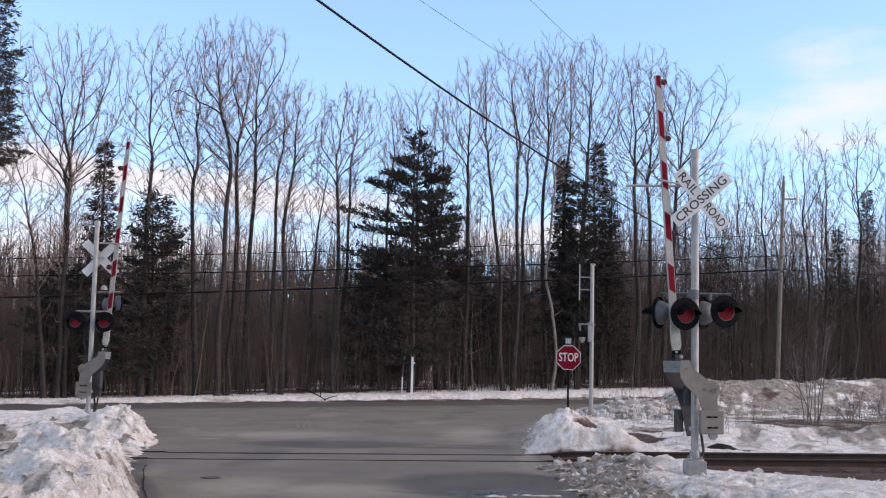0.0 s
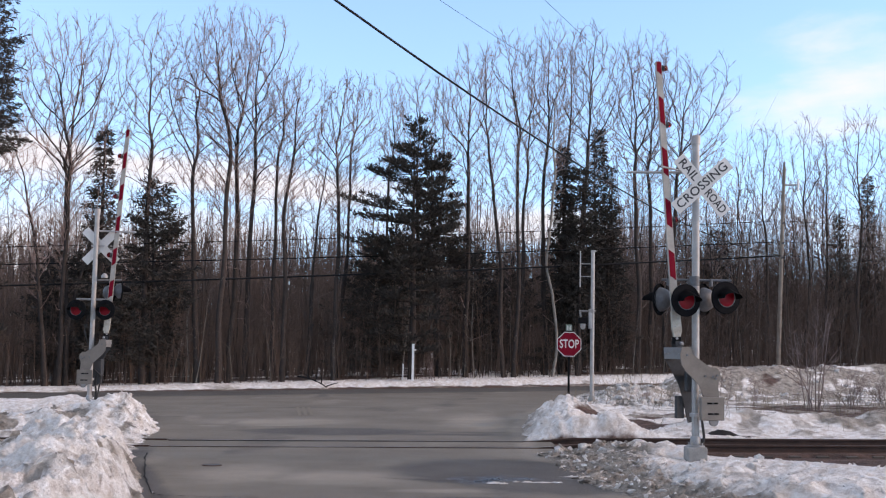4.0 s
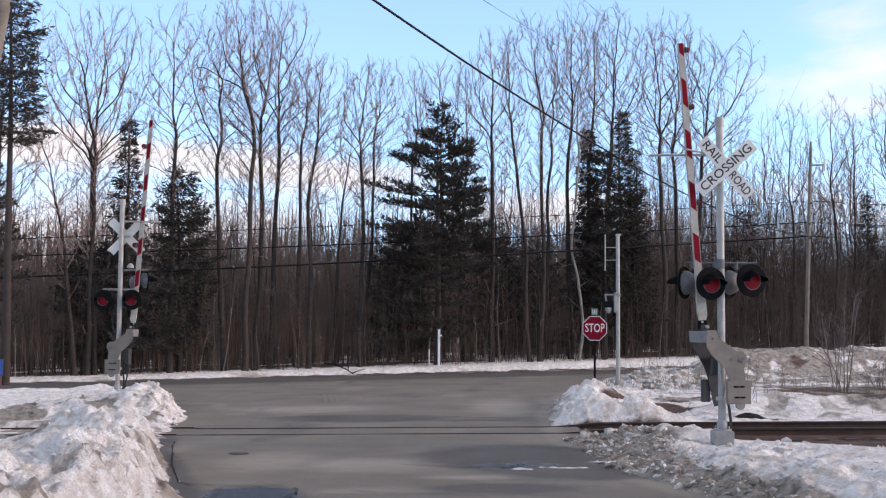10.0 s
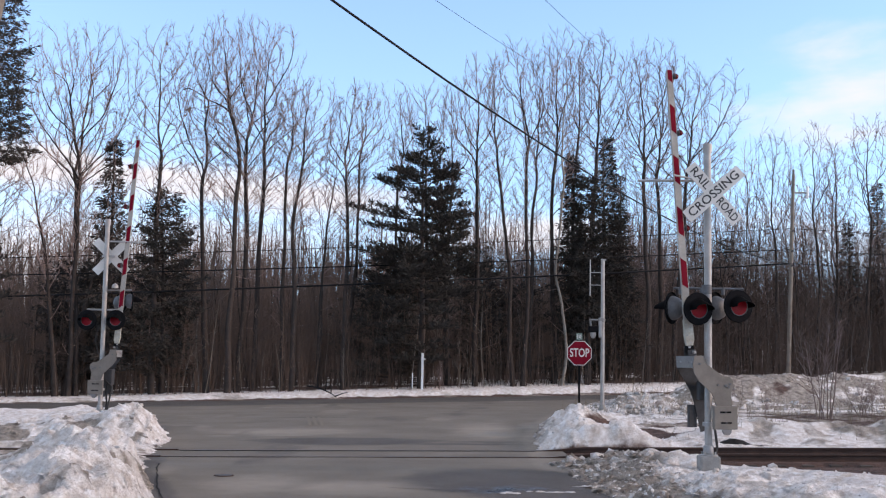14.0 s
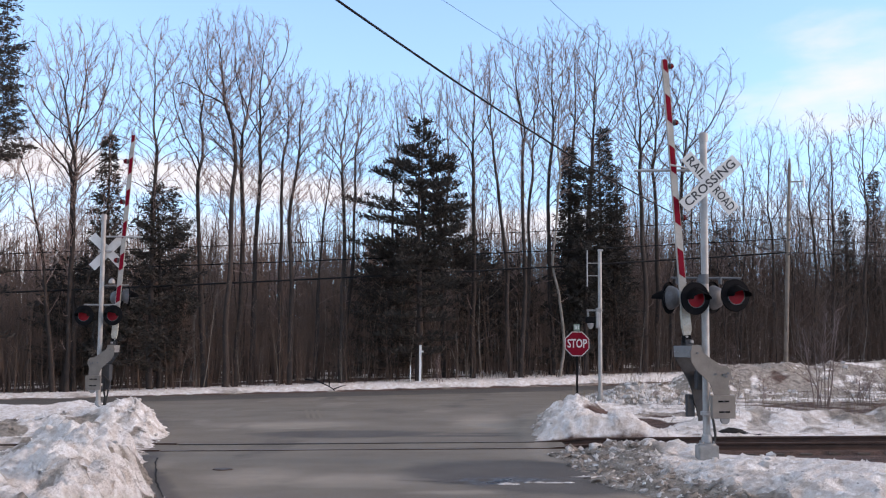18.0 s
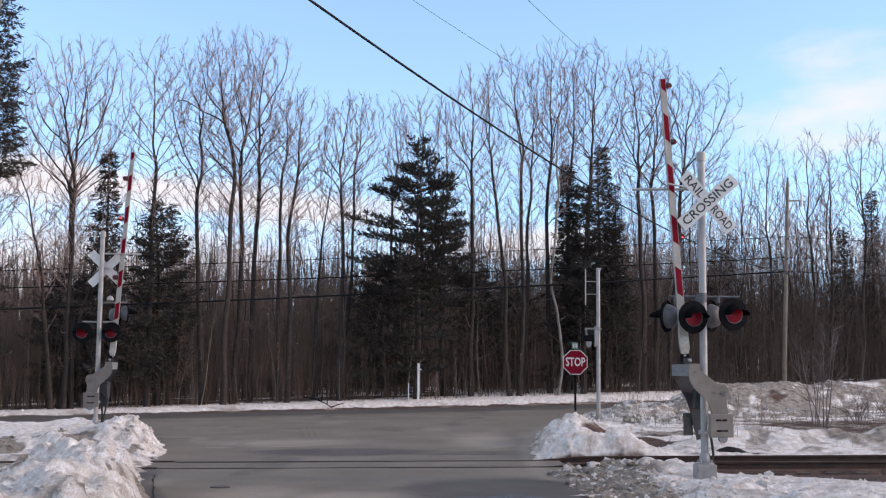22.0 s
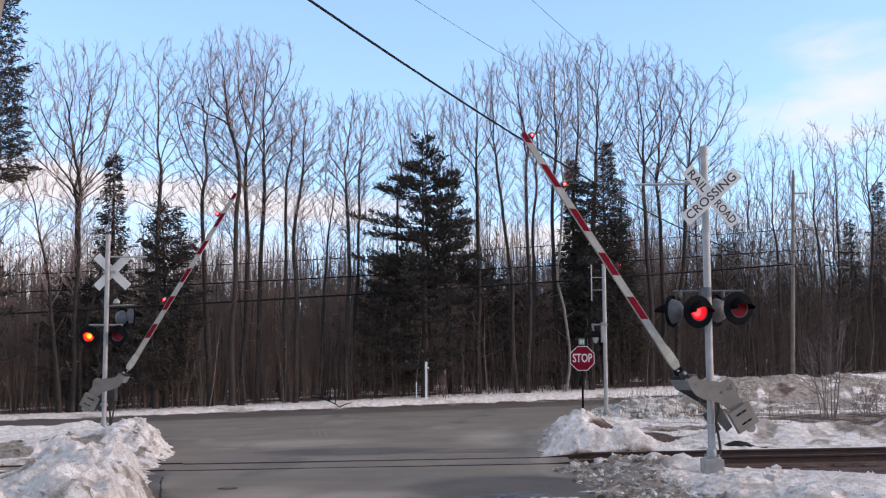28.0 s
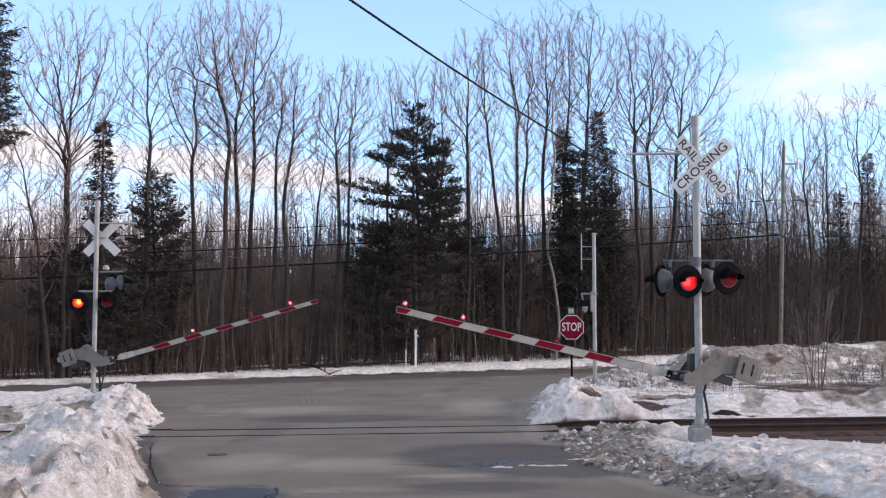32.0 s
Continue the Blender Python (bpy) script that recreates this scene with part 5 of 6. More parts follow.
def far_signal():
    gx, gy, gz_ = -8.76, 31.1, -0.36
    root = thing("crossing_gate", pose(gx, gy, gz_), "aluminium crossing signal seen from behind with striped gate arm", "crossing signal", "crossing signals")
    dz = -gz_
    mast_parts(root, 5.22 + dz, 0.06 + dz, 0.62 + dz)
    c = pose(0.10, 0.13, 4.226 + dz, 0, 0, 180)
    blade(root, -46.0, 0.0, c, (("CROSSING", 0.0, 1.08),), WHITE_SHEET)
    blade(root, 44.0, 0.012, c, (("RAIL", -0.345, 0.40), ("ROAD", 0.345, 0.44)), WHITE_SHEET)
    bm = box(bmesh.new(), (0.34, 0.10, 0.05), pose(0.04, 0.06, 4.226 + dz), 0.006)
    part("crossbuck_bracket", bm, STEEL, root)
    bm = rod(bmesh.new(), (0, 0.0, 4.62 + dz), (1.06, -0.02, 4.61 + dz), 0.024, sides=10)
    part("arm_stay", bm, STEEL, root, "thin steel wind stay")
    z = 2.775 + dz
    bm = rod(bmesh.new(), (-0.46, 0, z), (0.44, 0, z), 0.028, sides=12)
    for x in (-0.39, 0.37):
        rod(bm, (x, -0.02, z + 0.01), (x, -0.02, z - 0.10), 0.03, sides=10)
    part("crossarm", bm, GREY_PAINT, root, smooth=True)
    cores = {}
    cores["L"] = flasher("signal_light", root, pose(-0.39, -0.20, 2.49 + dz, 0, 0, -6), ORANGE_LIT, 0.20)
    cores["R"] = flasher("signal_light", root, pose(0.375, -0.20, 2.50 + dz, 0, 0, -6), LAMP_LIT, 0.20)
    cores["L_back"] = flasher("signal_light", root, pose(0.36, 0.30, 2.98 + dz, 0, 0, 140), LAMP_LIT)
    cores["R_back"] = flasher("signal_light", root, pose(0.66, 0.24, 3.03 + dz, 0, 0, 112), LAMP_LIT)
    bm = rod(bmesh.new(), (0.0, 0.1, 3.30 + dz), (0.68, 0.16, 3.32 + dz), 0.022, sides=10)
    part("back_crossarm", bm, GREY_PAINT, root)
    bm = lathe(bmesh.new(), [(0.09, 3.36 + dz), (0.085, 3.42 + dz), (0.05, 3.47 + dz), (0.001, 3.49 + dz)], pose(0.27, -0.02, 0), 18)
    part("bell", bm, ALUMINIUM, root, "small round bell", True)
    bm = box(bmesh.new(), (0.30, 0.30, 0.42), pose(0.12, 0.19, 0.98 + dz), 0.025)
    part("gate_machine", bm, DARK_PAINT, root, "dark grey gate machine housing")
    hose(root, [(0.10, 0.05, 0.9 + dz), (0.30, 0.02, 0.72 + dz), (0.26, -0.02, 0.50 + dz), (0.20, -0.03, 0.10 + dz)])
    hose(root, [(-0.06, 0.02, 2.40 + dz), (-0.16, 0.0, 2.20 + dz), (-0.20, 0.0, 1.95 + dz), (-0.12, 0.02, 1.62 + dz), (0.02, 0.08, 1.40 + dz)], 0.014)
    hose(root, [(0.16, 0.06, 0.8 + dz), (0.13, 0.04, 0.55 + dz), (0.17, 0.02, 0.30 + dz), (0.14, 0.0, 0.02 + dz)], 0.026)
    arm, lamps = gate_arm(root, 6.18, -1, ((5.45, 1.25), (2.75, 1.25), (4.34, 1.25)), 1.6, 0.456, 0.30, 0.066, 0.43, 0.44)
    arm.location = (-0.115, 0, 1.254 + dz)
    cores["tip"], cores["arm_L"], cores["arm_R"] = lamps
    return arm, cores


NEAR_ARM, NEAR_LAMPS = near_signal()
FAR_ARM, FAR_LAMPS = far_signal()


# ---- signs, posts and poles ----
def stop_sign():
    x, y, z0 = 4.63, 35.8, -0.14
    root = thing("stop_sign", pose(x, y, z0), "red octagonal stop sign on a dark steel post in snow", "sign")
    bm = box(bmesh.new(), (0.065, 0.045, 2.75), pose(0, 0.03, 1.22), 0.006)
    part("post", bm, BLACK, root, "dark steel post")
    R = 0.377 / math.cos(math.pi / 8)

    def octagon(r):
        return [(r * math.cos(math.pi / 8 + k * math.pi / 4), 1.99 + r * math.sin(math.pi / 8 + k * math.pi / 4)) for k in range(8)]
    part("sign_border", plate(bmesh.new(), octagon(R), -0.004, 0.003), WHITE_SHEET, root, "white sign border")
    part("sign_face", plate(bmesh.new(), octagon(R - 0.024), -0.0085, -0.0045), RED_SHEET, root, "red sign face")
    t = words("STOP", 0.37, pose(0, -0.0095, 1.99, 90, 0, 0), WHITE_SHEET, "lettering", root, 0.001)
    w = max(v.co.x for v in t.data.vertices) - min(v.co.x for v in t.data.vertices)
    for v in t.data.vertices:
        v.co.x *= 0.60 / w
    bm = box(bmesh.new(), (0.19, 0.004, 0.20), pose(-0.01, 0.0, 2.50), 0.001)
    part("name_plate", bm, GREEN_SHEET, root, "small faded green plate with pale bars")
    for dx, h in ((-0.05, 0.12), (0.0, 0.10), (0.05, 0.12)):
        part("pale_bar", box(bmesh.new(), (0.022, 0.003, h), pose(dx - 0.01, -0.004, 2.50)), WHITE_SHEET, root)


def signal_pole():
    x, y, z0 = 5.45, 36.5, -0.11
    root = thing("bell_pole", pose(x, y, z0), "slim aluminium pole with antenna and bell beside the stop sign", "pole")
    part("pole", rod(bmesh.new(), (0, 0, 0.2), (0, 0, 4.92), 0.066, 0.060, 20), ALUMINIUM, root, smooth=True)
    bm = lathe(bmesh.new(), [(0.17, -0.35), (0.16, 0.10), (0.11, 0.28), (0.075, 0.36)], None, 20)
    part("pole_base", bm, CONCRETE, root, smooth=True)
    part("pole_cap", box(bmesh.new(), (0.16, 0.14, 0.05), pose(0.02, 0, 4.93), 0.01), ALUMINIUM, root)
    part("antenna", rod(bmesh.new(), (-0.40, 0, 3.78), (-0.40, 0, 4.93), 0.022, 0.018, 10), ALUMINIUM, root, "thin white antenna rod")
    for z in (4.12, 4.52):
        part("antenna_bracket", rod(bmesh.new(), (-0.40, 0, z), (0, 0, z), 0.014, sides=8), STEEL, root)
    bm = rod(bmesh.new(), (-0.42, -0.02, 3.02), (0.10, -0.02, 3.02), 0.030, sides=10)
    box(bm, (0.16, 0.18, 0.14), pose(-0.05, -0.03, 3.02), 0.02)
    part("lamp_bracket", bm, GREY_PAINT, root)
    bm = rod(bmesh.new(), (-0.40, -0.02, 3.02), (-0.36, -0.02, 2.76), 0.03, sides=10)
    part("hanger", bm, GREY_PAINT, root)
    bm = box(bmesh.new(), (0.30, 0.28, 0.20), pose(-0.30, 0.02, 2.72), 0.04)
    part("light_housing", bm, BLACK, root)
    bm = lathe(bmesh.new(), [(0.10, 2.62), (0.09, 2.52), (0.05, 2.45), (0.001, 2.43)], pose(-0.30, -0.02, 0), 16)
    part("light_lens", bm, ALUMINIUM, root, "pale lamp bowl", True)
    bm = box(bmesh.new(), (0.11, 0.14, 0.52), pose(-0.085, -0.06, 2.72), 0.03)
    part("junction_box", bm, STEEL, root)


def marker_posts():
    for x, y, h, w in ((-0.31, 54.3, 1.80, 0.11), (-0.77, 54.5, 0.85, 0.05)):
        root = thing("marker_post", pose(x, y, woods_z(x, y) - 0.1), "white roadside marker post in the snow bank", "post", "marker posts")
        part("post", box(bmesh.new(), (w, 0.06, h), pose(0, 0, h / 2), 0.012), WHITE_PAINT, root)
        if h > 1:
            part("reflector", box(bmesh.new(), (0.12, 0.05, 0.07), pose(0.08, -0.04, h - 0.26), 0.01), WHITE_PAINT, root)
            part("post_cap", box(bmesh.new(), (w + 0.02, 0.08, 0.03), pose(0, 0, h + 0.012), 0.006), WHITE_PAINT, root)


def wooden_pole(x, y, z, height, lean, r, label, tilt=0.0):
    root = thing("utility_pole", pose(x, y, z, tilt, lean, 0), label, "pole", "utility poles")
    part("pole", rod(bmesh.new(), (0, 0, -0.5), (0, 0, height), r, r * 0.68, 16), POLE_WOOD, root, smooth=True)
    return root


def poles():
    p = wooden_pole(19.27, 62.0, 0.85, 11.0, 2.1, 0.125, "weathered wooden utility pole by the far road")
    part("bracket", rod(bmesh.new(), (0, 0, 10.0), (0.75, 0, 10.05), 0.05, sides=8), STEEL, p)
    part("insulator", lathe(bmesh.new(), [(0.03, 9.7), (0.07, 9.75), (0.07, 10.35), (0.03, 10.4)], pose(0.78, 0, 0), 12), WHITE_PAINT, p, smooth=True)
    part("insulator", lathe(bmesh.new(), [(0.03, 10.95), (0.06, 11.0), (0.06, 11.25), (0.02, 11.3)], None, 12), GREY_PAINT, p, smooth=True)
    for z in (6.0, 6.8, 7.9):
        part("wire_clamp", rod(bmesh.new(), (0, -0.26, z), (0, 0.05, z), 0.05, sides=8), DARK_PAINT, p)
    q = wooden_pole(-10.76, 24.0, -0.2, 10.5, 9.0, 0.19, "weathered wooden utility pole beside the near road")
    part("wire_clamp", rod(bmesh.new(), (0, 0, 8.9), (0.3, 0, 8.9), 0.04, sides=8), DARK_PAINT, q)
    v = wooden_pole(-34.0, 45.83, -1.0, 7.5, 0.0, 0.17, "short wooden utility pole by the far road")
    part("wire_clamp", rod(bmesh.new(), (0, -0.2, 5.0), (0, 0.1, 5.0), 0.05, sides=8), DARK_PAINT, v)
    s = wooden_pole(-12.6, -3.0, -0.3, 11.5, 0.0, 0.19, "wooden utility pole behind the viewpoint")
    part("wire_clamp", rod(bmesh.new(), (0, 0, 9.3), (0.3, 0, 9.3), 0.04, sides=8), DARK_PAINT, s)


def cable(name, a, b, sag, r, label):
    a, b = Vector(a), Vector(b)
    g = Tubes()
    pts = [a.lerp(b, k / 40) - Vector((0, 0, sag * 4 * (k / 40) * (1 - k / 40))) for k in range(41)]
    g.tube(pts, [r] * 41, 5)
    return tagged(mesh_ob(name, g.v, g.f, CABLE, smooth=True), label, "cable", "overhead wires")


def cables():
    cable("overhead_cable", (-12.67, -3.0, 10.74), (19.6, 62.0, 6.956), 2.06, 0.024, "thick black overhead cable across the road")
    cable("overhead_wire", (-12.6, -3.0, 10.33), (19.66, 62.0, 11.56), 2.2, 0.0045, "thin overhead wire across the road")
    cable("overhead_wire", (-9.0, -3.0, 10.33), (19.7, 62.0, 11.6), 2.2, 0.0045, "thin overhead wire across the road")
    cable("overhead_cable", (-34.0, 45.73, 3.0), (19.6, 62.08, 6.99), 0.25, 0.045, "black cable strung along the far road")
    cable("overhead_cable", (-34.0, 45.73, 4.0), (19.6, 62.08, 7.75), 0.25, 0.026, "black cable strung along the far road")
    cable("overhead_wire", (-34.0, 45.73, 4.6), (19.6, 62.08, 8.9), 0.25, 0.018, "black wire strung along the far road")
    for z in (6.99, 7.75, 8.9):
        cable("overhead_cable", (19.6, 62.08, z), (75.0, 79.0, z + 2.2), 0.7, 0.018, "black cable strung along the far road")


stop_sign()
signal_pole()
marker_posts()
poles()
cables()


# ---- the railway track ----
def track():
    ux, uy = 1 / math.hypot(1, 0.03), 0.03 / math.hypot(1, 0.03)
    def rail_z(x):
        """The rail lies level with the road and stands free beside it."""
        return float(level(np.float64(x), np.float64(22.8))) + (0.012 + 0.073 * min(1.0, max(0.0, x - 2.3) / 0.9) if x > -5.01 else 0.03)

    for side in (-0.76, 0.76):
        root = thing("rail", pose(0, track_line(0) + side, 0, 0, 0, math.degrees(math.atan2(uy, ux))), "rusty steel rail with a worn top", "rail", "rails of the track")
        for x0, x1 in ((-60, -5.02), (-5, 2.2), (2.2, 3.4), (3.4, 60)):
            outline = [(-0.070, -0.16), (0.070, -0.16), (0.070, -0.148), (0.012, -0.125), (0.010, -0.045), (0.036, -0.034), (0.036, 0.0), (-0.036, 0.0), (-0.036, -0.034), (-0.010, -0.045), (-0.012, -0.125), (-0.070, -0.148)]
            v, f = [], []
            steps = 14
            for k in range(steps + 1):
                x = x0 + (x1 - x0) * k / steps
                z = rail_z(x)
                v.extend((x, yy, z + zz) for yy, zz in outline)
            n = len(outline)
            for k in range(steps):
                f.extend((k * n + j, k * n + (j + 1) % n, (k + 1) * n + (j + 1) % n, (k + 1) * n + j) for j in range(n))
            f.append(tuple(range(n))[::-1])
            f.append(tuple(range(steps * n, steps * n + n)))
            mesh_ob("rail_length", v, f, RUST, root)
            mesh_ob("rail_head", [(x, yy, rail_z(x) + 0.0025) for x in (x0, x1) for yy in (-0.03, 0.03)],
                    [(0, 2, 3, 1)], RAIL_TOP, root)
    # flangeways in the road
    for side in (-0.68, 0.66):
        bm = bmesh.new()
        for k in range(24):
            x = -4.95 + 7.1 * (k + 0.5) / 24
            box(bm, (7.1 / 24 + 0.002, 0.075, 0.02), pose(x, track_line(x) + side, float(level(np.float64(x), np.float64(22.8))) + 0.002, 0, 0, 1.7))
        ob = part("flangeway", bm, RUBBER, None)
        tagged(ob, "black gap beside the rail in the road", "flangeway", kind="structure")
    # ties
    tie = box(bmesh.new(), (0.23, 2.55, 0.17), None, 0.012)
    rng = random.Random(5)
    root = thing("track_bed", pose(0, 0, 0), "row of weathered wooden ties under the rails", "track bed")
    first = part("tie", tie, TIMBER, root)
    first.location = (2.75, track_line(2.75), -0.30)
    for k in range(1, 46):
        x = 2.75 + 0.54 * k if k < 34 else -6.0 - 0.54 * (k - 34)
        t = new("tie", first.data)
        t.parent = root
        t.location = (x, track_line(x) + rng.gauss(0, 0.02), float(level(np.float64(x), np.float64(22.8))) - 0.165)
        t.rotation_euler = (0, 0, radians(1.7 + rng.gauss(0, 0.5)))
    first.location.z = float(level(np.float64(2.75), np.float64(22.8))) - 0.165


track()


# ---- smaller things on the ground ----
def bush(x, y, height, stems_, seed, label, spread_=0.28, thick=0.022, fork=7):
    rng = random.Random(seed)
    g, tw = Tubes(), Tubes()
    for k in range(stems_):
        pts, rad = stem(rng, Vector((rng.gauss(0, 0.10), rng.gauss(0, 0.10), -0.15)), Vector((rng.gauss(0, spread_), rng.gauss(0, spread_), 1)), height * rng.uniform(0.65, 1.05), thick * rng.uniform(0.6, 1.1), 6, 0.07, 0.03, 0.2)
        g.tube(pts, rad, 5)
        for j in range(fork):
            p, d, r = along(pts, rad, rng.uniform(0.3, 0.97))
            bp, br = stem(rng, p, sideways(rng, d, 38), height * rng.uniform(0.12, 0.35), r * 0.6, 3, 0.10, 0.06, 0.35)
            tw.tube(bp, br, 3)
            for i in range(3):
                p2, d2, r2 = along(bp, br, rng.uniform(0.3, 0.95))
                cp, cr = stem(rng, p2, sideways(rng, d2, 36), height * rng.uniform(0.06, 0.16), max(r2 * 0.6, 0.004), 2, 0.1, 0.05, 0.5)
                tw.tube(cp, cr, 3)
    t = thing("bush", pose(x, y, woods_z(x, y)), label, "bush", "leafless bushes in the snow field")
    tagged(mesh_ob("stem", g.v, g.f, TWIG, t), kind="stuff")
    tagged(mesh_ob("twig", tw.v, tw.f, TWIG, t), kind="stuff")


bush(11.4, 33.4, 3.0, 8, 1, "tall leafless bush in the snowy field", 0.15, 0.024, 9)
bush(12.9, 34.5, 1.3, 14, 2, "low leafless bush in the snowy field", 0.4, 0.012, 9)
bush(13.7, 33.8, 1.3, 14, 3, "low leafless bush in the snowy field", 0.4, 0.012, 9)
bush(8.2, 31.5, 2.3, 2, 4, "thin leafless sapling in the snowy field", 0.12, 0.016, 5)
bush(9.4, 37.0, 1.6, 4, 5, "thin leafless sapling in the snowy field", 0.25, 0.012)
bush(0.6, 54.4, 1.5, 3, 6, "thin leafless sapling behind the snow bank", 0.3, 0.016)
bush(10.4, 36.0, 1.2, 6, 8, "low leafless bush in the snowy field", 0.4, 0.010)


def dry_grass(seed, boxes_, label):
    rng = random.Random(seed)
    g = Tubes()
    for x0, x1, y0, y1, n, h in boxes_:
        xs = [rng.uniform(x0, x1) for _ in range(n)]
        ys = [rng.uniform(y0, y1) for _ in range(n)]
        zs, _, _ = land(np.array([xs]), np.array([ys]))
        for x, y, z in zip(xs, ys, zs[0]):
            pts, rad = stem(rng, Vector((x, y, z - 0.03)), Vector((rng.gauss(0, 0.25), rng.gauss(0, 0.25), 1)), h * rng.uniform(0.4, 1.1), 0.006, 3, 0.12, -0.03, 0.3)
            g.tube(pts, rad, 3)
    tagged(mesh_ob("dry_grass", g.v, g.f, STRAW, None), label, "grass", kind="stuff")


STRAW = surface("dry_straw", (0.14, 0.10, 0.065), (0.30, 0.23, 0.15), 2.0, 0.9, fine=8)
dry_grass(3, [(5.5, 9.0, 34.5, 38.5, 160, 0.7), (6.5, 17.0, 30.5, 41.0, 520, 0.55), (5.0, 16.0, 25.0, 29.0, 120, 0.35), (4.2, 5.6, 35.2, 37.2, 60, 0.5)], "dry brown grass stalks standing in the snow")


def lump(bm, rng, x, y, z, r, flat=0.7):
    made = bmesh.ops.create_icosphere(bm, subdivisions=1, radius=r, matrix=pose(x, y, z + r * 0.25, 0, 0, rng.uniform(0, 360)) @ Matrix.Diagonal((rng.uniform(0.7, 1.4), rng.uniform(0.6, 1.1), flat * rng.uniform(0.6, 1.1), 1)))
    for v in made["verts"]:
        v.co += Vector((rng.gauss(0, 0.16), rng.gauss(0, 0.16), rng.gauss(0, 0.13))) * r


def crumbled_snow(seed, zones):
    """Small chunks half sunk in the ploughed banks, coloured as the snow they lie in."""
    rng = np.random.RandomState(seed)
    p = (1 + 5 ** 0.5) / 2
    ico = np.array([(-1, p, 0), (1, p, 0), (-1, -p, 0), (1, -p, 0), (0, -1, p), (0, 1, p), (0, -1, -p), (0, 1, -p), (p, 0, -1), (p, 0, 1), (-p, 0, -1), (-p, 0, 1)]) / math.hypot(1, p)
    tri = np.array([(0, 11, 5), (0, 5, 1), (0, 1, 7), (0, 7, 10), (0, 10, 11), (1, 5, 9), (5, 11, 4), (11, 10, 2), (10, 7, 6), (7, 1, 8),
                    (3, 9, 4), (3, 4, 2), (3, 2, 6), (3, 6, 8), (3, 8, 9), (4, 9, 5), (2, 4, 11), (6, 2, 10), (8, 6, 7), (9, 8, 1)])
    at_x, at_y, size = [], [], []
    for x0, x1, y0, y1, n, r in zones:
        at_x.append(rng.uniform(x0, x1, n))
        at_y.append(rng.uniform(y0, y1, n))
        size.append(r * (0.25 + 0.75 * rng.rand(n) ** 2.2))
    x, y, r = np.concatenate(at_x), np.concatenate(at_y), np.concatenate(size)
    s = on_road(x, y)
    z, snow, dirt = land(x, y)
    keep = (s < -0.02) & (snow > 0.5)
    x, y, r, z, dirt = x[keep], y[keep], r[keep], z[keep], dirt[keep]
    n = len(x)
    shape = ico[None] * (1 + rng.normal(0, 0.20, (n, 12, 1))) * rng.uniform(0.45, 1.55, (n, 1, 3)) * np.array([1.1, 0.8, 0.38])
    w = rng.uniform(0, 2 * math.pi, n)[:, None]
    tilt = rng.normal(0, 0.6, n)[:, None]
    sx, sy, sz = shape[..., 0], shape[..., 1], shape[..., 2]
    sx, sz = sx * np.cos(tilt) - sz * np.sin(tilt), sx * np.sin(tilt) + sz * np.cos(tilt)
    sx, sy = sx * np.cos(w) - sy * np.sin(w), sx * np.sin(w) + sy * np.cos(w)
    co = np.stack([x[:, None] + sx * r[:, None], y[:, None] + sy * r[:, None], z[:, None] + (sz - 0.30) * r[:, None]], -1)
    faces = (tri[None] + 12 * np.arange(n)[:, None, None]).reshape(-1, 3)
    me = bpy.data.meshes.new("crumbled_snow")
    me.vertices.add(12 * n)
    me.vertices.foreach_set("co", co.ravel())
    me.loops.add(faces.size)
    me.loops.foreach_set("vertex_index", faces.ravel().astype(np.int32))
    me.polygons.add(len(faces))
    me.polygons.foreach_set("loop_start", np.arange(0, faces.size, 3, dtype=np.int32))
    me.polygons.foreach_set("use_smooth", np.ones(len(faces), bool))
    me.update(calc_edges=True)
    for key, v in (("snow", np.ones(n)), ("dirt", np.clip(np.where((x > 1.5) & (rng.rand(n) < 0.35), 0.15 * dirt, dirt) + rng.normal(0.0, 0.05, n), 0, 1))):
        a = me.attributes.new(key, "FLOAT", "POINT")
        a.data.foreach_set("value", np.repeat(v, 12).astype(np.float32))
    me.materials.append(GROUND)
    tagged(new("crumbled_snow", me), "crumbled chunks of ploughed old snow on the banks", "snow", kind="stuff")


crumbled_snow(31, [(-5.5, -2.4, 9.5, 13.5, 500, 0.05), (-6.5, -3.2, 11.5, 23.0, 1700, 0.06), (-9.0, -5.0, 23.0, 29.0, 900, 0.10), (2.0, 3.8, 12.5, 21.5, 2600, 0.095), (3.0, 8.5, 12.5, 19.5, 800, 0.09), (2.2, 6.5, 24.0, 35.0, 900, 0.10),
                   (4.6, 8.6, 34.2, 38.5, 600, 0.17), (5.5, 20.0, 36.0, 47.5, 1500, 0.18), (-20, 24, 46.5, 62.0, 1200, 0.09)])
OLD_SNOW = surface("dirty_packed_snow", (0.26, 0.235, 0.215), (0.60, 0.58, 0.56), 5.0, 0.85, bump=0.012, fine=35, vary=0.15)


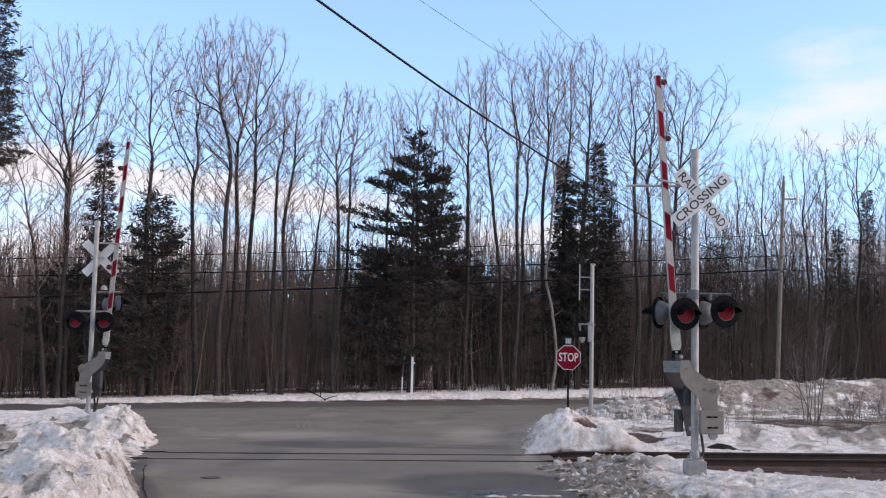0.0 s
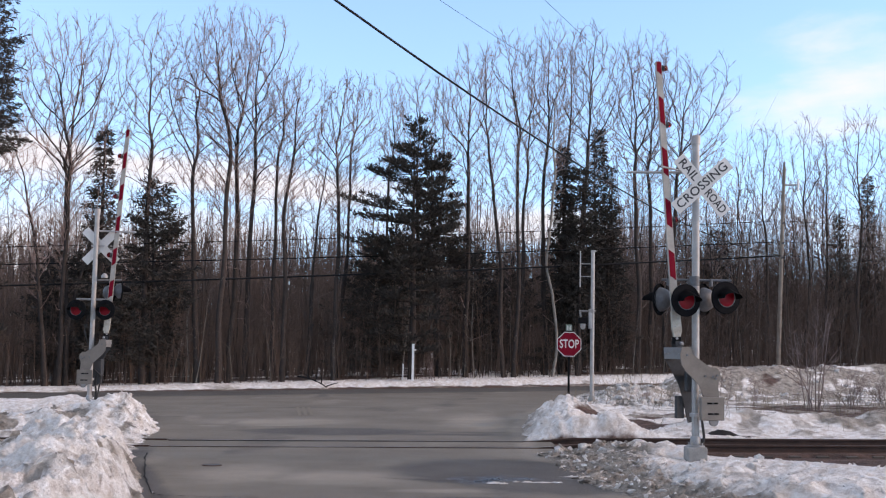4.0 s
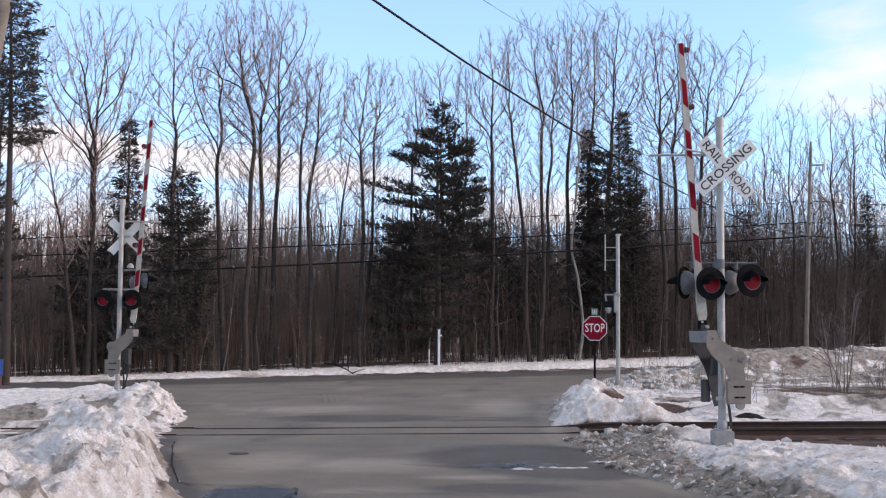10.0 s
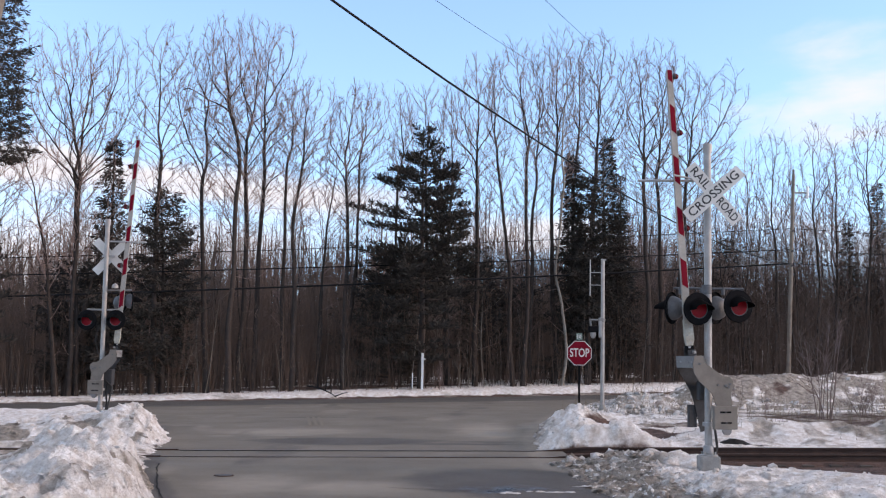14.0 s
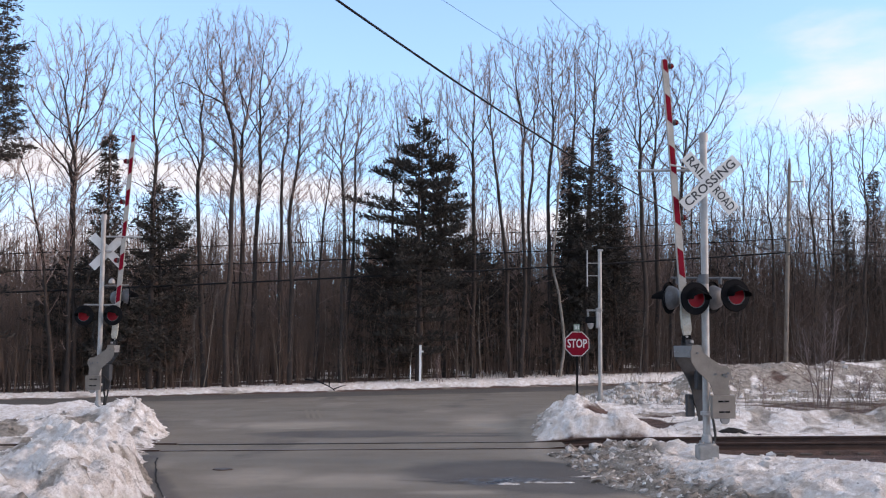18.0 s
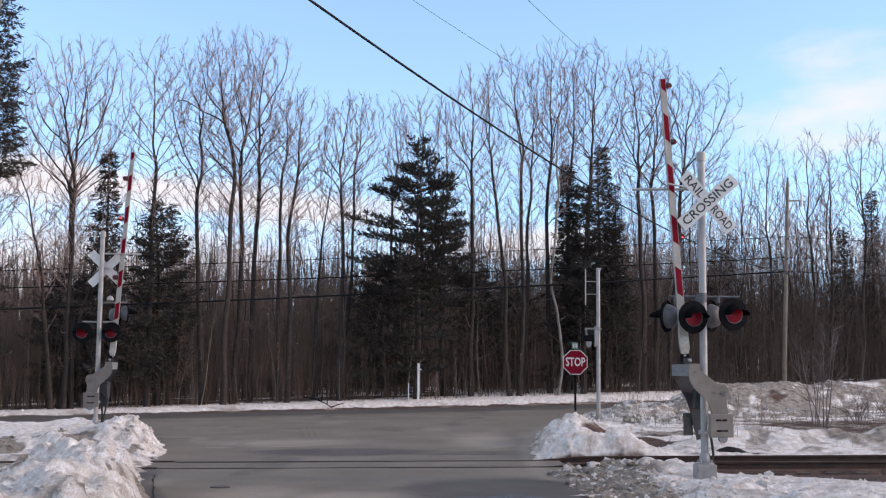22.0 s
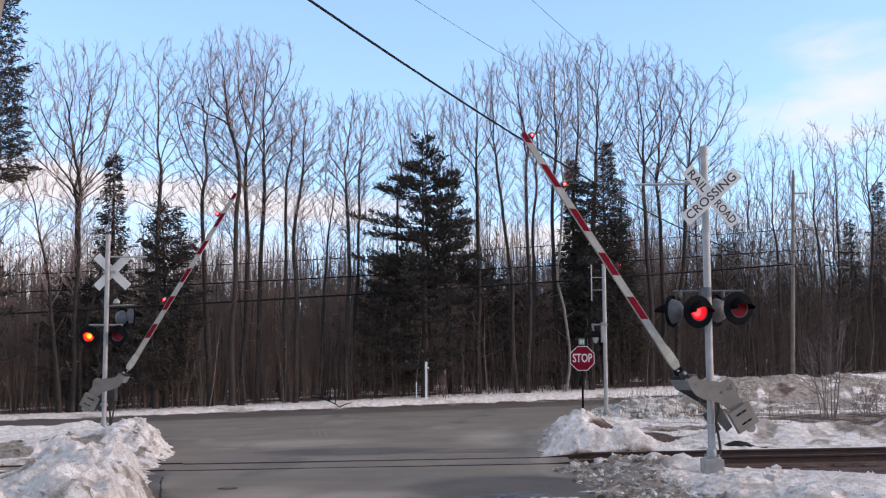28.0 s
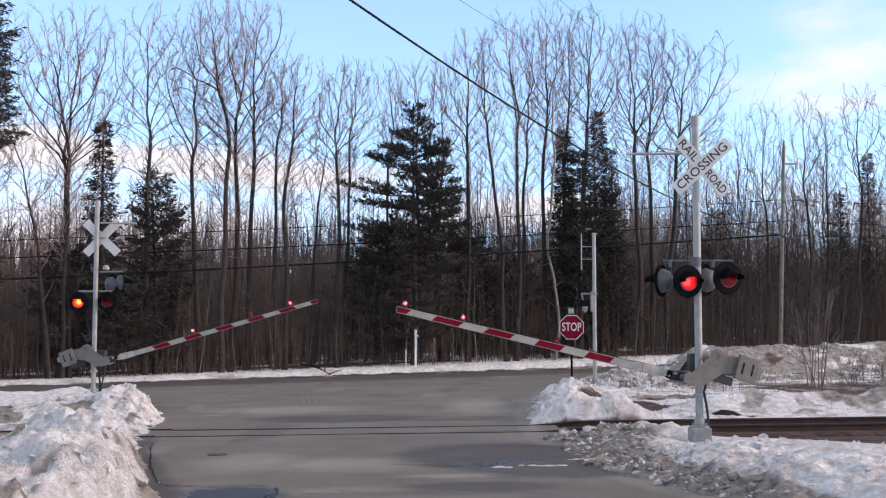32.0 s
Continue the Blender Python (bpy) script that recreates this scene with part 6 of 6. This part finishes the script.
def snow_lumps(seed, zones, label):
    rng = random.Random(seed)
    v, f = [], []
    for x0, x1, y0, y1, n, r in zones:
        bm = bmesh.new()
        xs = [rng.uniform(x0, x1) for _ in range(n)]
        ys = [rng.uniform(y0, y1) for _ in range(n)]
        zs, _, _ = land(np.array([xs]), np.array([ys]))
        road = level(np.array(xs), np.array(ys))
        inside = on_road(np.array(xs), np.array(ys))
        for x, y, z, q, s in zip(xs, ys, zs[0], road, inside):
            if s > 0.02:
                continue
            size = r * rng.uniform(0.25, 1.0) ** 1.4 * (0.6 if s > 0 else 1)
            lump(bm, rng, x, y, max(z, q if s > 0 else -9), size)
        bm.verts.index_update()
        o = len(v)
        v.extend(tuple(p.co) for p in bm.verts)
        f.extend(tuple(o + p.index for p in q.verts) for q in bm.faces)
        bm.free()
    tagged(mesh_ob("snow_chunks", v, f, OLD_SNOW, None), label, "snow", kind="stuff")


snow_lumps(9, [(2.0, 5.5, 13.5, 20.0, 40, 0.045), (2.0, 3.8, 13.5, 19.5, 40, 0.035), (-4.6, -3.0, 12.0, 21.5, 60, 0.05), (-6.6, -5.0, 24.0, 28.5, 40, 0.06), (2.2, 4.0, 25.0, 33.0, 60, 0.06),
               (4.5, 8.5, 34.5, 38.0, 90, 0.18), (6.0, 18.0, 36.0, 46.0, 120, 0.12)], "broken lumps of dirty ploughed snow")


def thin_snow():
    """Trodden scraps of snow left on the road."""
    rng = random.Random(4)
    for x, y, rx, ry in ((1.08, 16.45, 0.10, 0.13), (1.22, 16.38, 0.07, 0.08), (1.42, 16.60, 0.05, 0.05), (1.58, 16.58, 0.08, 0.06), (1.80, 16.52, 0.13, 0.05), (1.98, 16.55, 0.08, 0.06), (2.45, 17.3, 0.26, 0.12), (2.6, 16.9, 0.2, 0.10)):
        bm = bmesh.new()
        n = 22
        ring = []
        for k in range(n):
            w = 2 * math.pi * k / n
            q = 1 + 0.35 * math.sin(3 * w + rng.random() * 6) + rng.gauss(0, 0.14)
            px_, py_ = x + 0.85 * rx * q * math.cos(w), y + 0.65 * ry * q * math.sin(w)
            ring.append(bm.verts.new((px_, py_, float(level(np.float64(px_), np.float64(py_))) + 0.004)))
        inner = [bm.verts.new((x + (v.co.x - x) * 0.7, y + (v.co.y - y) * 0.7, v.co.z + 0.012 + rng.gauss(0, 0.003))) for v in ring]
        mid = bm.verts.new((x, y, float(level(np.float64(x), np.float64(y))) + 0.019))
        for k in range(n):
            j = (k + 1) % n
            bm.faces.new((ring[k], ring[j], inner[j], inner[k]))
            bm.faces.new((inner[k], inner[j], mid))
        ob = part("snow_scrap", bm, OLD_SNOW, None, smooth=True)
        tagged(ob, "thin scrap of trodden snow on the road", "snow", "snow scraps on the road")


def road_cracks():
    rng = random.Random(8)
    for pts in ([(-1.86, 13.5), (-1.80, 13.9), (-1.74, 14.05), (-1.77, 14.35), (-1.83, 14.55)], [(-1.80, 13.9), (-1.4, 13.95), (-0.9, 13.9)], [(-1.1, 14.3), (-0.95, 14.15), (-0.75, 14.1)], [(-3.3, 14.9), (-2.7, 14.75), (-1.83, 14.72)], [(-4.75, 20.6), (-4.48, 19.28), (-3.90, 16.85), (-3.42, 15.2), (-3.3, 14.9)], [(-0.6, 17.0), (0.4, 16.6), (1.3, 16.9)]):
        bm = bmesh.new()
        path = []
        for (a, b), (c, d) in zip(pts, pts[1:]):
            for k in range(6):
                path.append((a + (c - a) * k / 6 + rng.gauss(0, 0.010), b + (d - b) * k / 6 + rng.gauss(0, 0.02)))
        last = None
        for x, y in path:
            w = rng.uniform(0.004, 0.014)
            z = float(level(np.float64(x), np.float64(y))) + 0.010
            pair = (bm.verts.new((x - w, y - w, z)), bm.verts.new((x + w, y + w, z)))
            if last:
                bm.faces.new((last[0], last[1], pair[1], pair[0]))
            last = pair
        ob = part("road_crack", bm, CABLE, None)
        tagged(ob, "dark crack in the asphalt", "crack", kind="structure")


def road_markings():
    """Three worn yellow strokes painted along the lane."""
    for k in range(3):
        bm = bmesh.new()
        rows_ = []
        for j in range(13):
            y = MARK[1] + (MARK[3] - MARK[1]) * j / 12
            x = MARK[0] + (MARK[2] - MARK[0]) * j / 12 + 0.17 * (k - 1)
            z = float(level(np.float64(x), np.float64(y))) + 0.008
            rows_.append((bm.verts.new((x - 0.045, y, z)), bm.verts.new((x + 0.045, y, z))))
        for a, b in zip(rows_, rows_[1:]):
            bm.faces.new((a[0], a[1], b[1], b[0]))
        tagged(part("road_marking", bm, WORN_YELLOW, None), "worn yellow paint stroke on the road", "road marking", kind="structure")


MARK = (-3.62, 36.6, -3.10, 32.2)
WORN_YELLOW = surface("worn_yellow_paint", (0.130, 0.111, 0.088), (0.168, 0.140, 0.101), 3.0, 0.85, fine=25)


def manhole():
    z = float(level(np.float64(-3.25), np.float64(18.6)))
    root = thing("valve_cover", pose(-3.25, 18.6, z + 0.002), "small round dark iron cover in the road", "cover")
    part("cover", lathe(bmesh.new(), [(0.13, 0.0), (0.13, 0.012), (0.11, 0.014), (0.105, 0.010), (0.001, 0.012)], None, 24), DARK_PAINT, root)
    part("collar", lathe(bmesh.new(), [(0.16, 0.0), (0.155, 0.009), (0.133, 0.010), (0.133, 0.0)], None, 24), RUST, root)


def fallen_branch():
    rng = random.Random(2)
    g = Tubes()
    pts, rad = stem(rng, Vector((-0.75, 0.25, 0.25)), Vector((1, -0.25, -0.12)), 1.6, 0.04, 6, 0.10, 0.0, 0.5)
    g.tube(pts, rad, 5)
    for f, way, l in ((0.55, (0.4, -0.1, 1), 0.5), (0.9, (0.9, -0.1, 0.9), 0.6), (0.35, (-0.4, 0, 0.8), 0.35), (0.75, (0.2, 0.1, 1), 0.4)):
        p, d, r = along(pts, rad, f)
        bp, br = stem(rng, p, Vector(way), l, 0.032, 4, 0.12, 0.02, 0.4)
        g.tube(bp, br, 4)
    x, y = -4.75, 52.3
    t = thing("fallen_branch", pose(x, y, woods_z(x, y) + 0.10), "dark fallen branch lying on the snow bank", "branch")
    mesh_ob("limb", g.v, g.f, CABLE, t)


def rubber_mat():
    """Dark scrap lying behind the far rail."""
    x, y = 6.42, 24.2
    rng = random.Random(6)
    bm = bmesh.new()
    rings = []
    for k in range(15):
        u = k / 14
        top = 0.19 * math.sin(math.pi * min(1.0, u * 1.25)) ** 0.7 * (1 - 0.5 * u) if u < 0.8 else 0.025
        rings.append([bm.verts.new((-0.42 + 0.95 * u, 0.16 * c + rng.gauss(0, 0.006), top * h + rng.gauss(0, 0.006)))
                      for c, h in ((-1, -0.05), (-0.9, 0.55), (-0.4, 0.95), (0.3, 1.0), (0.9, 0.7), (1, -0.05))])
    for lo, hi in zip(rings, rings[1:]):
        for k in range(5):
            bm.faces.new((lo[k], lo[k + 1], hi[k + 1], hi[k]))
    bmesh.ops.solidify(bm, geom=bm.faces[:], thickness=0.02)
    t = thing("rubber_scrap", pose(x, y, float(level(np.float64(x), np.float64(y))) + 0.08), "black rubber scrap lying beside the rail", "scrap")
    part("scrap_body", bm, RUBBER, t)


def roadside_box():
    """A blue box on a reddish base in front of the wood."""
    x, y = -17.95, 46.4
    root = thing("roadside_box", pose(x, y, woods_z(x, y) - 0.05, 0, 0, 12), "small blue box on a reddish base at the wood's edge", "box")
    part("box_base", box(bmesh.new(), (0.42, 0.40, 0.46), pose(0, 0, 0.23), 0.02), RED_BASE, root, "faded red base")
    part("box_body", box(bmesh.new(), (0.50, 0.46, 0.62), pose(0, 0, 0.78), 0.03), BLUE_PAINT, root, "blue painted body")
    part("box_lid", box(bmesh.new(), (0.54, 0.50, 0.05), pose(0, 0, 1.115), 0.015), BLUE_PAINT, root)


RED_BASE = surface("faded_red_paint", (0.10, 0.045, 0.040), (0.17, 0.075, 0.065), 5.0, 0.7, fine=30)
BLUE_PAINT = surface("blue_paint", (0.018, 0.055, 0.20), (0.03, 0.085, 0.29), 5.0, 0.5, fine=30)
roadside_box()
thin_snow()
road_cracks()
road_markings()
manhole()
fallen_branch()
rubber_mat()


# ---- what moves ----
LEFT_ON = [(20.86, 21.34), (22.05, 22.55), (23.12, 23.65), (24.28, 24.75), (25.35, 25.88), (26.42, 26.98), (27.53, 28.08), (28.66, 29.15), (29.74, 30.28), (30.88, 31.36), (31.84, 32.6)]
RIGHT_ON = [(20.45, 20.92), (21.48, 21.95), (22.66, 23.08), (23.70, 24.14), (24.86, 25.30), (25.92, 26.40), (27.02, 27.48), (28.12, 28.56), (29.22, 29.68), (30.32, 30.76), (31.40, 31.82)]
TIP_ON = [(26.0, 33.0)]
NEAR_ANGLE = [(0, 85.7), (25.5, 85.7), (25.8, 84.6), (26.5, 75.3), (27.5, 62.4), (28.0, 56.0), (28.5, 50.0), (29.0, 44.1), (29.5, 38.4), (30.0, 32.4), (30.5, 26.4), (31.0, 21.3), (31.5, 16.5), (32.0, 12.9)]
FAR_ANGLE = [(0, 86.4), (25.5, 86.4), (25.8, 85.3), (26.5, 77.0), (27.5, 65.0), (28.0, 59.3), (28.5, 53.5), (29.0, 47.6), (29.5, 42.4), (30.0, 37.4), (30.5, 32.2), (31.0, 26.9), (31.5, 21.3), (32.0, 16.1)]


def turning(core, lit):
    """Rows that turn a lamp core from its dark to its lit side and back; each half turn takes a tenth of a second."""
    place = core.location.copy()
    rows = [(0.0, 0.0)]
    for on, off in lit:
        on, off = round(on * 30) / 30, round(off * 30) / 30
        for k in range(4):
            if on + k / 30 < 32.0:
                rows.append((on + k / 30, 60.0 * k))
        for k in range(4):
            if off + k / 30 < 32.0:
                rows.append((off + k / 30, 180.0 + 60.0 * k))
    last = rows[-1][1]
    rows.append((32.0, last))
    walk(core, [(t, pose(*place, 0, 0, a)) for t, a in rows])


def motions():
    for arm, rows, side, yaw in ((NEAR_ARM, NEAR_ANGLE, 1, 11.5), (FAR_ARM, FAR_ANGLE, -1, 0.0)):
        place = arm.location.copy()
        walk(arm, [(t, pose(*place, 0, a * side, yaw)) for t, a in rows])
    for lamps in (NEAR_LAMPS, FAR_LAMPS):
        for key, lit in (("L", LEFT_ON), ("R", RIGHT_ON), ("L_back", LEFT_ON), ("R_back", RIGHT_ON), ("arm_L", LEFT_ON), ("arm_R", RIGHT_ON), ("tip", TIP_ON)):
            turning(lamps[key], lit)


motions()
